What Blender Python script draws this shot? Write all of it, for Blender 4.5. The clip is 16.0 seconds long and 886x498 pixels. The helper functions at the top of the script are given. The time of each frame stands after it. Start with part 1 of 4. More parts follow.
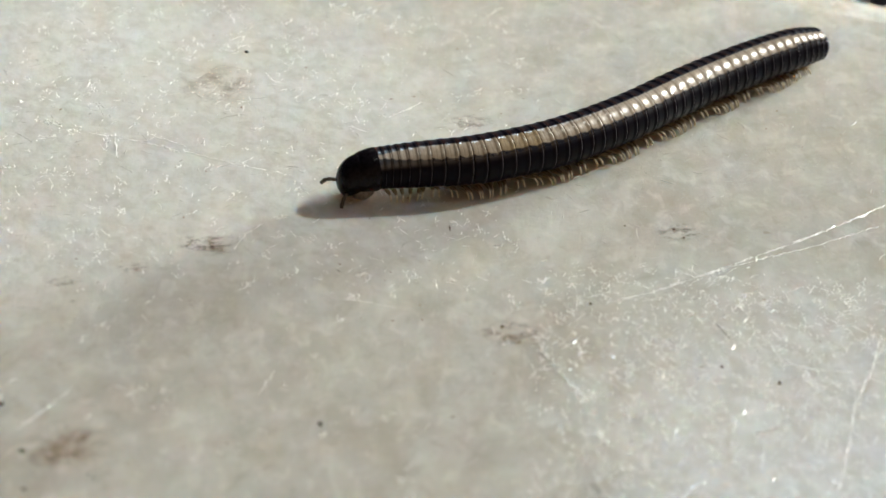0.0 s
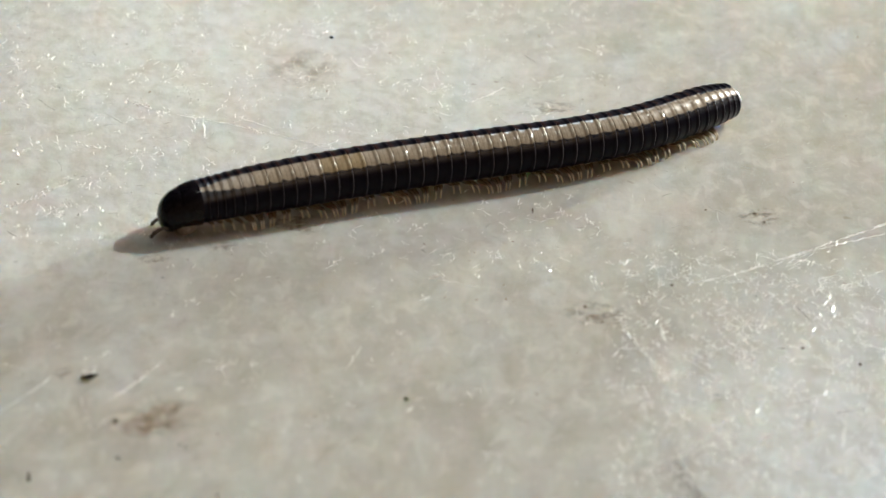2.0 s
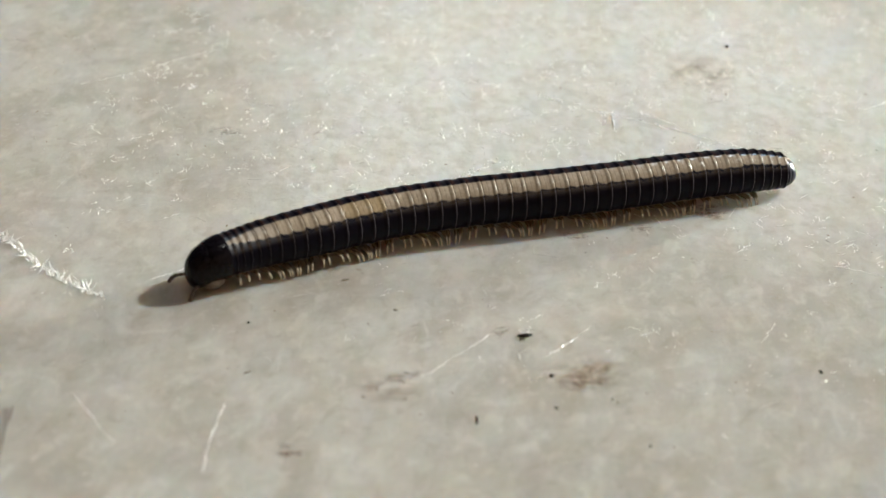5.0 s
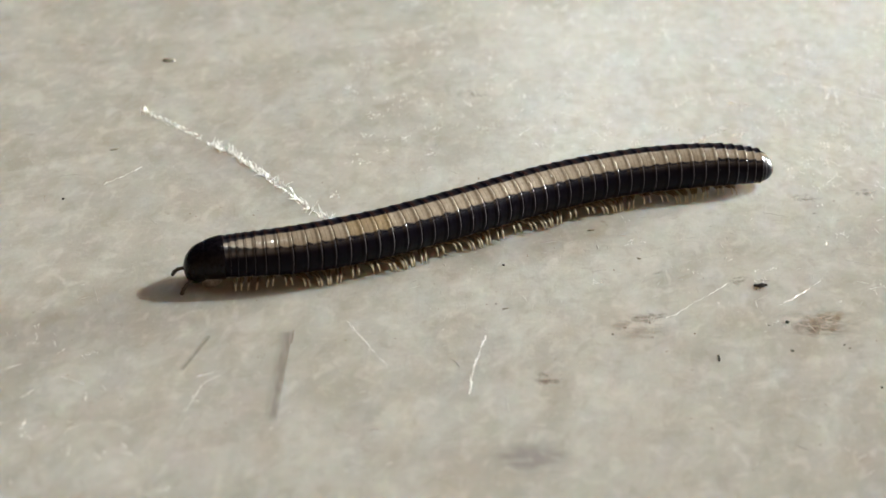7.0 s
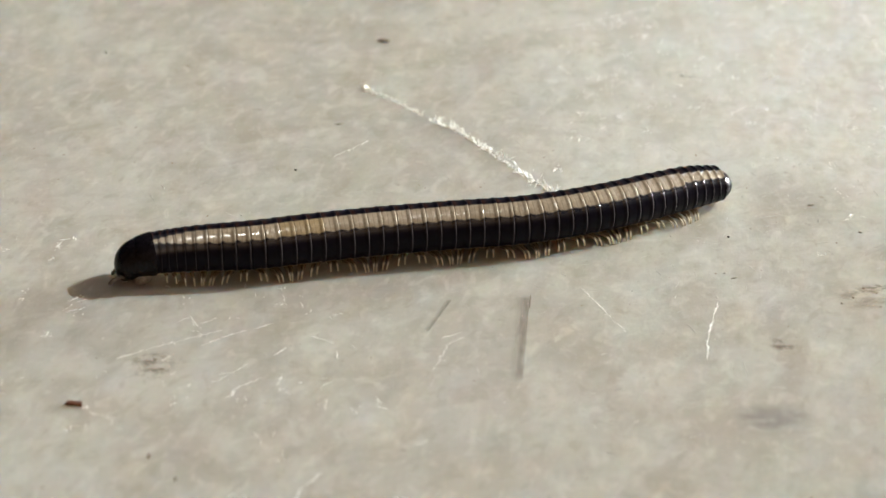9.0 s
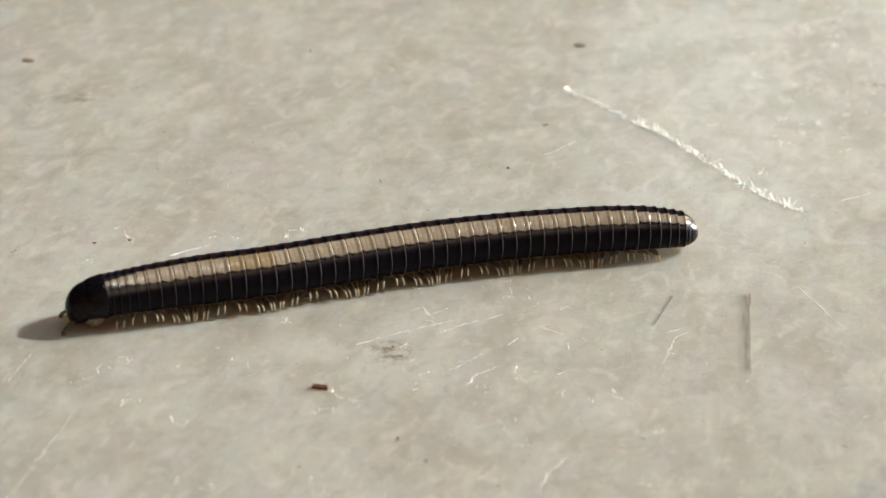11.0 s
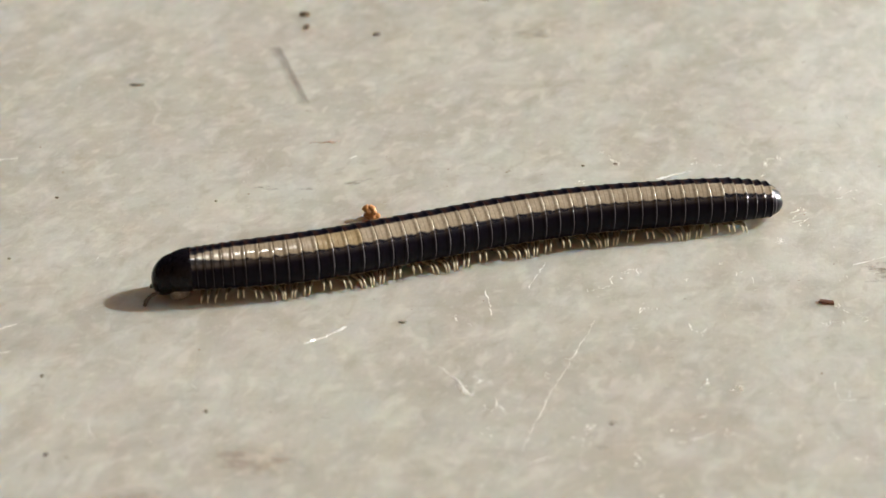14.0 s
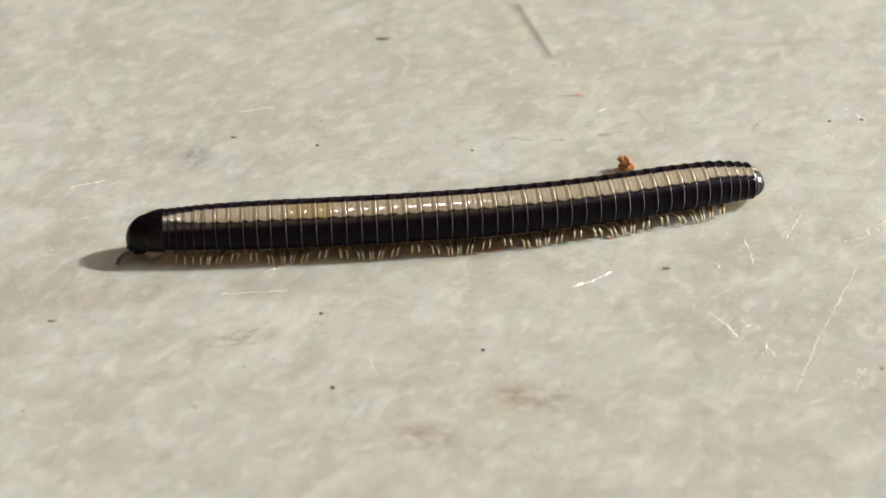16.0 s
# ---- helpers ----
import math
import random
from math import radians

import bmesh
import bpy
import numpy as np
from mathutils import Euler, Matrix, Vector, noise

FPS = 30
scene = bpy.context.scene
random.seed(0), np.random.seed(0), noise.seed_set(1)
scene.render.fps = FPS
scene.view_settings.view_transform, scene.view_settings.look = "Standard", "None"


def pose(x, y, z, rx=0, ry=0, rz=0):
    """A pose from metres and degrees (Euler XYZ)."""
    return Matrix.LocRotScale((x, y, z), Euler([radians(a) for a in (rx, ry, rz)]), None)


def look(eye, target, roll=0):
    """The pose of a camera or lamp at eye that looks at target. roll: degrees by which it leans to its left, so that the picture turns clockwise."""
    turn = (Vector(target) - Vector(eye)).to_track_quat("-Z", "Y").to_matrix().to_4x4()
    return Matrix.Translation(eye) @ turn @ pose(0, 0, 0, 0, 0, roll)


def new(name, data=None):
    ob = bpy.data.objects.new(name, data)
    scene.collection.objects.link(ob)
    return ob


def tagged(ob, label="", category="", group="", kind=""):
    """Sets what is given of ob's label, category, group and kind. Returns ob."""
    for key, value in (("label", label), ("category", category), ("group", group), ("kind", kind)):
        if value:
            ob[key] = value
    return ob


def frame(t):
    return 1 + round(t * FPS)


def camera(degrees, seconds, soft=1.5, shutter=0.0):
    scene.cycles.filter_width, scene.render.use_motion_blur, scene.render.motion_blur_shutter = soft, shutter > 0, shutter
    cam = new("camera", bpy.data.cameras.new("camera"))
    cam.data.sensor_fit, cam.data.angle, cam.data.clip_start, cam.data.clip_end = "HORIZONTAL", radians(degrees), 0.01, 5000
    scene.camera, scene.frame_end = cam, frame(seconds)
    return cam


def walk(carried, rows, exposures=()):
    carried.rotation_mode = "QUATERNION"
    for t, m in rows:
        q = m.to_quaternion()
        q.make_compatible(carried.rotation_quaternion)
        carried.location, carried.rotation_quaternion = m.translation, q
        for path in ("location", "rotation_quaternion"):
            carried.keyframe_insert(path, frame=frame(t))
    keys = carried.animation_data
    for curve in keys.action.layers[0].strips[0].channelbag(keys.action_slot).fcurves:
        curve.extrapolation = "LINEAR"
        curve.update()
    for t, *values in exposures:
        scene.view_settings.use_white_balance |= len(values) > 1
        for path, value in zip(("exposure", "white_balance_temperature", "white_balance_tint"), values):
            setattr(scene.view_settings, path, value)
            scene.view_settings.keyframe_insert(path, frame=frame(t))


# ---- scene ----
MM = 0.001
cam = camera(24.0, 16.0)
cam.data.dof.use_dof, cam.data.dof.focus_distance, cam.data.dof.aperture_fstop = True, 0.0915, 75.0
PATH = [
    (0, (-0.00000, -0.00000, 0.04871), (-0.00001, 0.07113, 0.00000), 5.25),
    (0.5, (-0.00009, -0.00004, 0.04868), (-0.00042, 0.07108, 0.00000), 5.16),
    (1, (-0.00047, -0.00072, 0.04845), (-0.00141, 0.07001, 0.00000), 5.05),
    (1.5, (-0.00066, -0.00107, 0.04853), (-0.00241, 0.06944, 0.00000), 4.78),
    (2, (-0.00081, -0.00156, 0.04856), (-0.00335, 0.06916, 0.00000), 4.59),
    (2.5, (-0.00158, -0.00248, 0.04843), (-0.00575, 0.06834, -0.00000), 4.17),
    (3, (-0.00239, -0.00368, 0.04833), (-0.00856, 0.06744, 0.00000), 3.70),
    (3.5, (-0.00330, -0.00484, 0.04837), (-0.01176, 0.06690, 0.00000), 3.10),
    (4, (-0.00409, -0.00592, 0.04820), (-0.01494, 0.06596, 0.00000), 2.47),
    (4.2, (-0.00458, -0.00649, 0.04804), (-0.01609, 0.06538, 0.00000), 2.41),
    (6.3, (-0.00968, -0.01536, 0.04959), (-0.02615, 0.05939, 0.00000), 2.98),
    (6.5, (-0.00980, -0.01639, 0.04966), (-0.02723, 0.05809, 0.00000), 2.69),
    (7, (-0.01011, -0.01731, 0.04966), (-0.02945, 0.05691, 0.00000), 2.22),
    (7.5, (-0.01051, -0.01817, 0.04977), (-0.03134, 0.05628, 0.00000), 1.80),
    (8, (-0.01195, -0.01923, 0.04957), (-0.03370, 0.05582, 0.00000), 1.62),
    (8.5, (-0.01383, -0.02125, 0.04921), (-0.03613, 0.05264, 0.00000), 1.51),
    (9, (-0.01545, -0.02238, 0.04912), (-0.03825, 0.05125, 0.00000), 1.45),
    (9.2, (-0.01634, -0.02299, 0.04900), (-0.03949, 0.05065, 0.00000), 1.39),
    (11.3, (-0.02311, -0.02840, 0.04963), (-0.04882, 0.04638, 0.00000), 1.79),
    (11.5, (-0.02395, -0.02919, 0.04955), (-0.05024, 0.04537, 0.00000), 1.52),
    (12, (-0.02567, -0.03104, 0.04936), (-0.05303, 0.04333, 0.00000), 1.37),
    (12.5, (-0.02741, -0.03211, 0.04929), (-0.05598, 0.04214, 0.00000), 1.13),
    (13, (-0.02999, -0.03345, 0.04923), (-0.05964, 0.04079, 0.00000), 0.90),
    (13.5, (-0.03105, -0.03555, 0.04897), (-0.06196, 0.03699, 0.00000), 0.63),
    (14, (-0.03267, -0.03737, 0.04871), (-0.06469, 0.03266, 0.00000), 0.23),
    (14.5, (-0.03365, -0.03871, 0.04870), (-0.06681, 0.02994, 0.00000), -0.17),
    (15, (-0.03455, -0.03971, 0.04860), (-0.06859, 0.02802, 0.00000), -0.53),
    (15.5, (-0.03588, -0.04112, 0.04851), (-0.07078, 0.02625, 0.00000), -0.67),
    (16, (-0.03752, -0.04267, 0.04855), (-0.07300, 0.02391, 0.00000), -0.81),
]
walk(cam, [(t, look(eye, target, roll)) for t, eye, target, roll in PATH],
     exposures=[(0, -0.80, 6300, 4), (3.5, -0.72, 6350, 5), (7, -0.63, 6400, 5), (9, -0.53, 6500, 5), (12.5, -0.43, 6550, 6), (14.5, -0.34, 6530, 6), (15.5, -0.31, 6500, 5), (16, -0.19, 6480, 4)])

# ---- daylight ----
SUN_AZ, SUN_EL = 51.0, 34.8
world = bpy.data.worlds.new("daylight")
scene.world = world
world.use_nodes = True
wn = world.node_tree.nodes
sky = wn.new("ShaderNodeTexSky")
sky.sky_type = "NISHITA"
sky.sun_disc = False
sky.air_density, sky.dust_density, sky.ozone_density = 0.8, 6.0, 0.3
sky.sun_elevation, sky.sun_rotation = radians(SUN_EL), radians(SUN_AZ)
wn["Background"].inputs["Strength"].default_value = 0.035
world.node_tree.links.new(sky.outputs[0], wn["Background"].inputs["Color"])
sun = new("sun", bpy.data.lights.new("sun", "SUN"))
sun.data.energy, sun.data.angle, sun.data.color = 5.0, radians(2.0), (1.0, 0.96, 0.905)
SUN_WAY = Vector((math.sin(radians(SUN_AZ)) * math.cos(radians(SUN_EL)), math.cos(radians(SUN_AZ)) * math.cos(radians(SUN_EL)), math.sin(radians(SUN_EL))))
sun.matrix_world = look(SUN_WAY, (0, 0, 0))


# ---- materials ----
class Nodes:
    """A material with its principled shader, and short ways to add nodes."""

    def __init__(self, name, rough=0.5, metal=0.0, spec=0.5):
        self.mat = bpy.data.materials.new(name)
        self.mat.use_nodes = True
        self.tree = self.mat.node_tree
        self.shader = self.tree.nodes["Principled BSDF"]
        self.shader.inputs["Roughness"].default_value = rough
        self.shader.inputs["Metallic"].default_value = metal
        self.shader.inputs["Specular IOR Level"].default_value = spec
        self.coords = self.tree.nodes.new("ShaderNodeTexCoord")

    def put(self, socket, value):
        if isinstance(value, bpy.types.NodeSocket):
            self.tree.links.new(value, socket)
        elif isinstance(value, tuple) and len(value) == 3 and socket.type == "RGBA":
            socket.default_value = (*value, 1)
        else:
            socket.default_value = value

    def add(self, kind, outlet=0, settings=None, **inputs):
        node = self.tree.nodes.new(kind)
        for key, value in (settings or {}).items():
            setattr(node, key, value)
        for key, value in inputs.items():
            self.put(node.inputs[int(key[1:])] if key[1:].isdigit() else node.inputs[key], value)
        return node.outputs[outlet]

    def math(self, op, a, b=0.0, c=0.0):
        return self.add("ShaderNodeMath", 0, {"operation": op}, i0=a, i1=b, i2=c)

    def ramp(self, value, lo, hi, a=0.0, b=1.0):
        return self.add("ShaderNodeMapRange", 0, {"interpolation_type": "SMOOTHSTEP"}, i0=value, i1=lo, i2=hi, i3=a, i4=b)

    def mix(self, f, a, b, blend="MIX"):
        node = self.tree.nodes.new("ShaderNodeMix")
        node.data_type, node.blend_type = "RGBA", blend
        self.put(node.inputs[0], f), self.put(node.inputs[6], a), self.put(node.inputs[7], b)
        return node.outputs[2]

    def mapped(self, scale=(1, 1, 1), turn=0.0, source="Object"):
        return self.add("ShaderNodeMapping", 0, None, Vector=self.coords.outputs[source], Rotation=(0, 0, radians(turn)), Scale=scale)

    def slanted(self, scale, turn):
        """Coordinates turned first and stretched after, so that a pattern runs aslant."""
        turned = self.add("ShaderNodeMapping", 0, None, Vector=self.coords.outputs["Object"], Rotation=(0, 0, radians(-turn)))
        return self.add("ShaderNodeMapping", 0, None, Vector=turned, Scale=scale)

    def noise(self, scale, detail=4.0, rough=0.55, where=None, outlet=0, distort=0.0):
        return self.add("ShaderNodeTexNoise", outlet, None, Vector=where or self.coords.outputs["Object"], Scale=scale, Detail=detail, Roughness=rough, Distortion=distort)

    def bump(self, height, strength, distance, below=None):
        node = self.tree.nodes.new("ShaderNodeBump")
        self.put(node.inputs["Height"], height)
        node.inputs["Strength"].default_value, node.inputs["Distance"].default_value = strength, distance
        if below is not None:
            self.put(node.inputs["Normal"], below)
        return node.outputs[0]

    def done(self, color=None, normal=None, rough=None):
        for key, value in (("Base Color", color), ("Normal", normal), ("Roughness", rough)):
            if value is not None:
                self.put(self.shader.inputs[key], value)
        return self.mat


def surface_material():
    n = Nodes("scuffed_plastic", 0.3)
    streak = n.mapped((1.0, 0.7, 1.0), -12.0)
    big = n.noise(45, 3)
    mid = n.noise(300, 3, 0.5, n.mapped((1.0, 0.66, 1.0), -8.0), 0, 0.3)
    small = n.noise(1400, 2, 0.45, n.mapped((1.0, 0.62, 1.0), 14.0), 0, 0.5)
    fine = n.noise(5200, 3, 0.6)
    tone = n.mix(n.ramp(big, 0.35, 0.65), (0.512, 0.492, 0.443), (0.568, 0.553, 0.508))
    tone = n.mix(n.ramp(mid, 0.42, 0.68), tone, (0.478, 0.450, 0.396))
    tone = n.mix(n.math("MULTIPLY", n.ramp(small, 0.54, 0.72), 0.55), tone, (0.68, 0.66, 0.605))
    tone = n.mix(n.math("MULTIPLY", n.ramp(small, 0.44, 0.29), 0.4), tone, (0.40, 0.36, 0.30))
    tone = n.mix(n.math("MULTIPLY", n.ramp(n.noise(130, 7, 0.72), 0.60, 0.76), 0.35), tone, (0.38, 0.30, 0.225))
    tone = n.mix(n.math("MULTIPLY", n.ramp(n.noise(900, 2, 0.5, n.mapped((1, 1, 1), 20.0)), 0.74, 0.80), 0.5), tone, (0.26, 0.20, 0.15))
    blot = n.noise(700, 3, 0.55, n.mapped((1.0, 0.62, 1.0), 6.0), 0, 0.6)
    tone = n.mix(n.math("MULTIPLY", n.ramp(blot, 0.50, 0.72), 0.5), tone, (0.68, 0.665, 0.615))
    tone = n.mix(n.math("MULTIPLY", n.ramp(blot, 0.50, 0.30), 0.4), tone, (0.42, 0.385, 0.33))
    smear = n.noise(620, 3, 0.5, n.slanted((0.42, 1.1, 1.0), 30.0), 0, 0.4)
    tone = n.mix(n.math("MULTIPLY", n.ramp(smear, 0.55, 0.70), 0.30), tone, (0.41, 0.365, 0.31))
    tone = n.mix(n.math("MULTIPLY", n.ramp(smear, 0.42, 0.28), 0.25), tone, (0.66, 0.64, 0.59))
    # faint pinkish and greenish casts
    cast = n.noise(190, 2, 0.5, n.slanted((0.6, 1.0, 1.0), 24.0))
    tone = n.mix(n.ramp(cast, 0.52, 0.70, 0.0, 0.16), tone, (0.545, 0.485, 0.455))
    tone = n.mix(n.ramp(cast, 0.48, 0.30, 0.0, 0.16), tone, (0.52, 0.545, 0.48))
    # whitish scuffed areas; extra brightness of light falling there is painted in too
    patch = n.noise(1750, 3, 0.5, n.slanted((0.8, 0.65, 1.0), 30.0), 0, 0.5)
    lit_scuffs = None
    for cx, cy, rx, ry in ((-15, 79, 22, 14), (-22, 70, 10, 10), (16, 60, 13, 12)):
        near = n.add("ShaderNodeVectorMath", 1, {"operation": "LENGTH"}, i0=n.add("ShaderNodeMapping", 0, None, Vector=n.coords.outputs["Object"], Location=(-cx / rx, -cy / ry, 0), Scale=(1 / (rx * MM), 1 / (ry * MM), 0)))
        area = n.ramp(n.math("ADD", near, n.math("MULTIPLY", n.math("SUBTRACT", big, 0.5), 0.8)), 1.1, 0.55)
        lit_scuffs = area if lit_scuffs is None else n.math("MAXIMUM", lit_scuffs, area)
    tone = n.mix(n.math("MULTIPLY", lit_scuffs, n.ramp(patch, 0.34, 0.68, 0.28, 0.62)), tone, (0.76, 0.755, 0.735))
    # fine hair scratches in two directions
    lines = n.noise(900, 2, 0.5, n.slanted((0.14, 2.6, 1.0), 46.0))
    cross = n.noise(800, 2, 0.5, n.slanted((0.16, 2.4, 1.0), 118.0))
    hair = n.math("MAXIMUM", n.ramp(lines, 0.68, 0.73), n.math("MULTIPLY", n.ramp(cross, 0.69, 0.74), 0.7))
    hair = n.math("MULTIPLY", hair, n.ramp(mid, 0.42, 0.6))
    tone = n.mix(n.math("MULTIPLY", hair, 0.10), tone, (0.78, 0.76, 0.70))
    spark = n.noise(2600, 3, 0.65, streak, 0, 0.3)
    tone = n.mix(n.math("MULTIPLY", n.ramp(spark, 0.53, 0.70), 0.2), tone, (0.72, 0.70, 0.645))
    tone = n.mix(n.math("MULTIPLY", n.ramp(spark, 0.46, 0.32), 0.14), tone, (0.38, 0.34, 0.285))
    normal = n.bump(fine, 0.10, 0.00002)
    normal = n.bump(spark, 0.25, 0.00005, normal)
    normal = n.bump(small, 0.15, 0.00006, normal)
    normal = n.bump(mid, 0.12, 0.00016, normal)
    dents = n.noise(1300, 1.5, 0.45, n.slanted((0.8, 0.7, 1.0), 30.0), 0, 0.5)
    normal = n.bump(n.math("MULTIPLY", dents, n.math("ADD", n.math("MULTIPLY", lit_scuffs, 0.75), 0.25)), 0.22, 0.00014, normal)
    n.shader.inputs["Subsurface Weight"].default_value = 0.7
    n.shader.inputs["Subsurface Scale"].default_value = 0.0019
    n.shader.inputs["Subsurface Radius"].default_value = (1.0, 0.62, 0.36)
    return n.done(tone, normal, n.ramp(small, 0.3, 0.7, 0.15, 0.23))


def stain_material(name, color, most, lo=0.46, hi=0.62, rim=0.25):
    """A speckled deposit that thins out towards its rim."""
    n = Nodes(name, 0.6, 0.0, 0.3)
    luck = n.add("ShaderNodeObjectInfo", 5)
    where = n.add("ShaderNodeVectorMath", 0, {"operation": "ADD"}, i0=n.coords.outputs["Object"], i1=n.add("ShaderNodeCombineXYZ", 0, None, i0=n.math("MULTIPLY", luck, 40.0)))
    far = n.add("ShaderNodeVectorMath", 1, {"operation": "LENGTH"}, i0=n.coords.outputs["Object"])
    blot = n.add("ShaderNodeTexNoise", 0, None, Vector=where, Scale=2.2, Detail=6.0, Roughness=0.7)
    cover = n.math("MULTIPLY", n.ramp(blot, lo, hi), n.ramp(far, 0.97, rim))
    n.put(n.shader.inputs["Alpha"], n.math("MULTIPLY", cover, most))
    return n.done(n.mix(blot, tuple(c * 0.7 for c in color), tuple(c * 1.3 for c in color)))


def plain_material(name, color, rough=0.5, spec=0.5, vary=0.25, scale=3000.0, bump=0.0):
    n = Nodes(name, rough, 0.0, spec)
    grain = n.noise(scale, 3)
    dark = tuple(c * (1 - vary) for c in color)
    normal = n.bump(grain, bump, 0.00003) if bump else None
    return n.done(n.mix(grain, dark, tuple(min(1, c * (1 + vary)) for c in color)), normal)


def burr_material():
    """Torn white plastic, thin enough to let light through."""
    n = Nodes("torn_burr", 0.3, 0.0, 0.9)
    grain = n.noise(4000, 3)
    color = n.mix(grain, (0.88, 0.87, 0.83), (0.95, 0.94, 0.91))
    glow = n.tree.nodes.new("ShaderNodeBsdfTranslucent")
    n.put(glow.inputs["Color"], color)
    blend = n.tree.nodes.new("ShaderNodeMixShader")
    blend.inputs[0].default_value = 0.35
    n.tree.links.new(n.shader.outputs[0], blend.inputs[1])
    n.tree.links.new(glow.outputs[0], blend.inputs[2])
    n.tree.links.new(blend.outputs[0], n.tree.nodes["Material Output"].inputs["Surface"])
    return n.done(color)


def scratch_material():
    """Whitened plastic along a scratch."""
    n = Nodes("whitened_scratch", 0.3, 0.0, 0.9)
    grain = n.noise(3000, 3)
    return n.done(n.mix(n.ramp(grain, 0.3, 0.7), (0.74, 0.725, 0.68), (0.93, 0.92, 0.89)))


def scuff_material(name, a, b, rough):
    """Polished nicks that show by their gloss."""
    n = Nodes(name, rough, 0.0, 0.8)
    tone = n.add("ShaderNodeNewGeometry", 8)
    return n.done(n.mix(tone, a, b))


def glow_material(name, color, strength):
    n = Nodes(name)
    n.put(n.shader.inputs["Base Color"], (0, 0, 0))
    n.put(n.shader.inputs["Emission Color"], color)
    n.shader.inputs["Emission Strength"].default_value = strength
    return n.mat


PITCH = 0.62


def ring_material(name, amber, edge=47.0, gloss=0.22, shine=0.3, top=8.0, coat=1.0):
    """Black glossy cuticle with one pale scalloped band, a thin greyish hind margin on each ring and a pale brown belly."""
    n = Nodes(name, 0.2)
    xyz = n.tree.nodes.new("ShaderNodeSeparateXYZ")
    n.put(xyz.inputs[0], n.coords.outputs["Object"])
    luck = n.add("ShaderNodeObjectInfo", 5)
    shifted = n.add("ShaderNodeVectorMath", 0, {"operation": "ADD"}, i0=n.coords.outputs["Object"], i1=n.add("ShaderNodeCombineXYZ", 0, None, i0=luck))
    angle = n.math("MULTIPLY", n.math("ARCTAN2", xyz.outputs[1], xyz.outputs[2]), 57.2958)
    along = n.math("DIVIDE", xyz.outputs[0], PITCH * MM)
    bow = n.math("MULTIPLY", n.math("POWER", n.math("ABSOLUTE", n.math("ADD", along, 0.08)), 2.0), 12.0)
    ragged = n.math("MULTIPLY", n.math("SUBTRACT", n.noise(5200, 3, 0.6, shifted), 0.5), 9.0)
    low = n.math("ADD", angle, n.math("ADD", bow, ragged))
    high = n.math("SUBTRACT", angle, n.math("ADD", n.math("MULTIPLY", bow, 0.5), n.math("MULTIPLY", ragged, 0.6)))
    band = n.math("MULTIPLY", n.ramp(low, edge + 2.5, edge - 2.5), n.ramp(high, top - 2.5, top + 2.5))
    speck = n.noise(9000, 4, 0.6, shifted)
    if amber:
        pale = n.mix(n.ramp(speck, 0.3, 0.7), (0.335, 0.24, 0.115), (0.455, 0.34, 0.185))
    else:
        pale = n.mix(n.ramp(speck, 0.3, 0.7), (0.355, 0.282, 0.198), (0.465, 0.382, 0.282))
    pale = n.mix(n.ramp(luck, 0.0, 1.0, 0.0, 0.3), pale, (0.28, 0.215, 0.14))
    # fine lengthwise veins, the browner fore part half under the ring before, the thin dark suture
    veins = n.add("ShaderNodeTexNoise", 0, None, Vector=n.mapped((1, 0.1, 0.1)), Scale=26000.0, Detail=2.0)
    pale = n.mix(n.ramp(veins, 0.5, 0.75, 0.0, 0.3), pale, (0.25, 0.18, 0.105))
    pale = n.mix(n.math("MULTIPLY", n.ramp(along, 0.12, 0.40), 0.25), pale, (0.22, 0.155, 0.085))
    suture = n.math("ABSOLUTE", n.math("SUBTRACT", along, 0.11))
    pale = n.mix(n.ramp(suture, 0.055, 0.015, 0.0, 0.42), pale, (0.15, 0.10, 0.06))
    pale = n.mix(n.math("MULTIPLY", n.ramp(along, -0.47, -0.515), 0.2), pale, (0.16, 0.11, 0.065))
    dark = n.mix(speck, (0.0028, 0.0022, 0.0046), (0.0075, 0.006, 0.0125))
    margin = n.math("MULTIPLY", n.ramp(along, -0.40, -0.44), n.ramp(along, -0.53, -0.49))
    dark = n.mix(n.math("MULTIPLY", margin, n.ramp(angle, 34, 66, 0.0, 0.66)), dark, (0.115, 0.105, 0.12))
    rust = n.math("MULTIPLY", n.ramp(along, 0.12, 0.40), n.ramp(n.math("ABSOLUTE", angle), 30, 12, 0.0, 0.6))
    dark = n.mix(rust, dark, (0.05, 0.02, 0.012))
    belly = n.mix(n.ramp(speck, 0.3, 0.7), (0.30, 0.225, 0.14), (0.42, 0.335, 0.23))
    dark = n.mix(n.ramp(n.math("ABSOLUTE", angle), 127, 131), dark, belly)
    color = n.mix(band, dark, pale)
    stripes = n.add("ShaderNodeTexNoise", 0, None, Vector=n.mapped((0.12, 1, 1)), Scale=14000.0, Detail=2.0)
    normal = n.bump(stripes, 0.05, 0.00002)
    # gloss masked by angle: highlights kept on the camera's side of the back, off the flanks
    gloss_zone = n.math("MULTIPLY", n.ramp(angle, 66, 50), n.ramp(angle, 0, 12))
    n.put(n.shader.inputs["Specular IOR Level"], n.math("ADD", n.ramp(band, 0.0, 1.0, 0.07, shine), n.math("MULTIPLY", gloss_zone, gloss - 0.07)))
    n.put(n.shader.inputs["Coat Weight"], n.math("MULTIPLY", gloss_zone, coat))
    n.shader.inputs["Coat Roughness"].default_value = 0.12
    n.shader.inputs["Coat IOR"].default_value = 1.75
    return n.done(color, normal, n.ramp(speck, 0.3, 0.7, 0.28, 0.36))


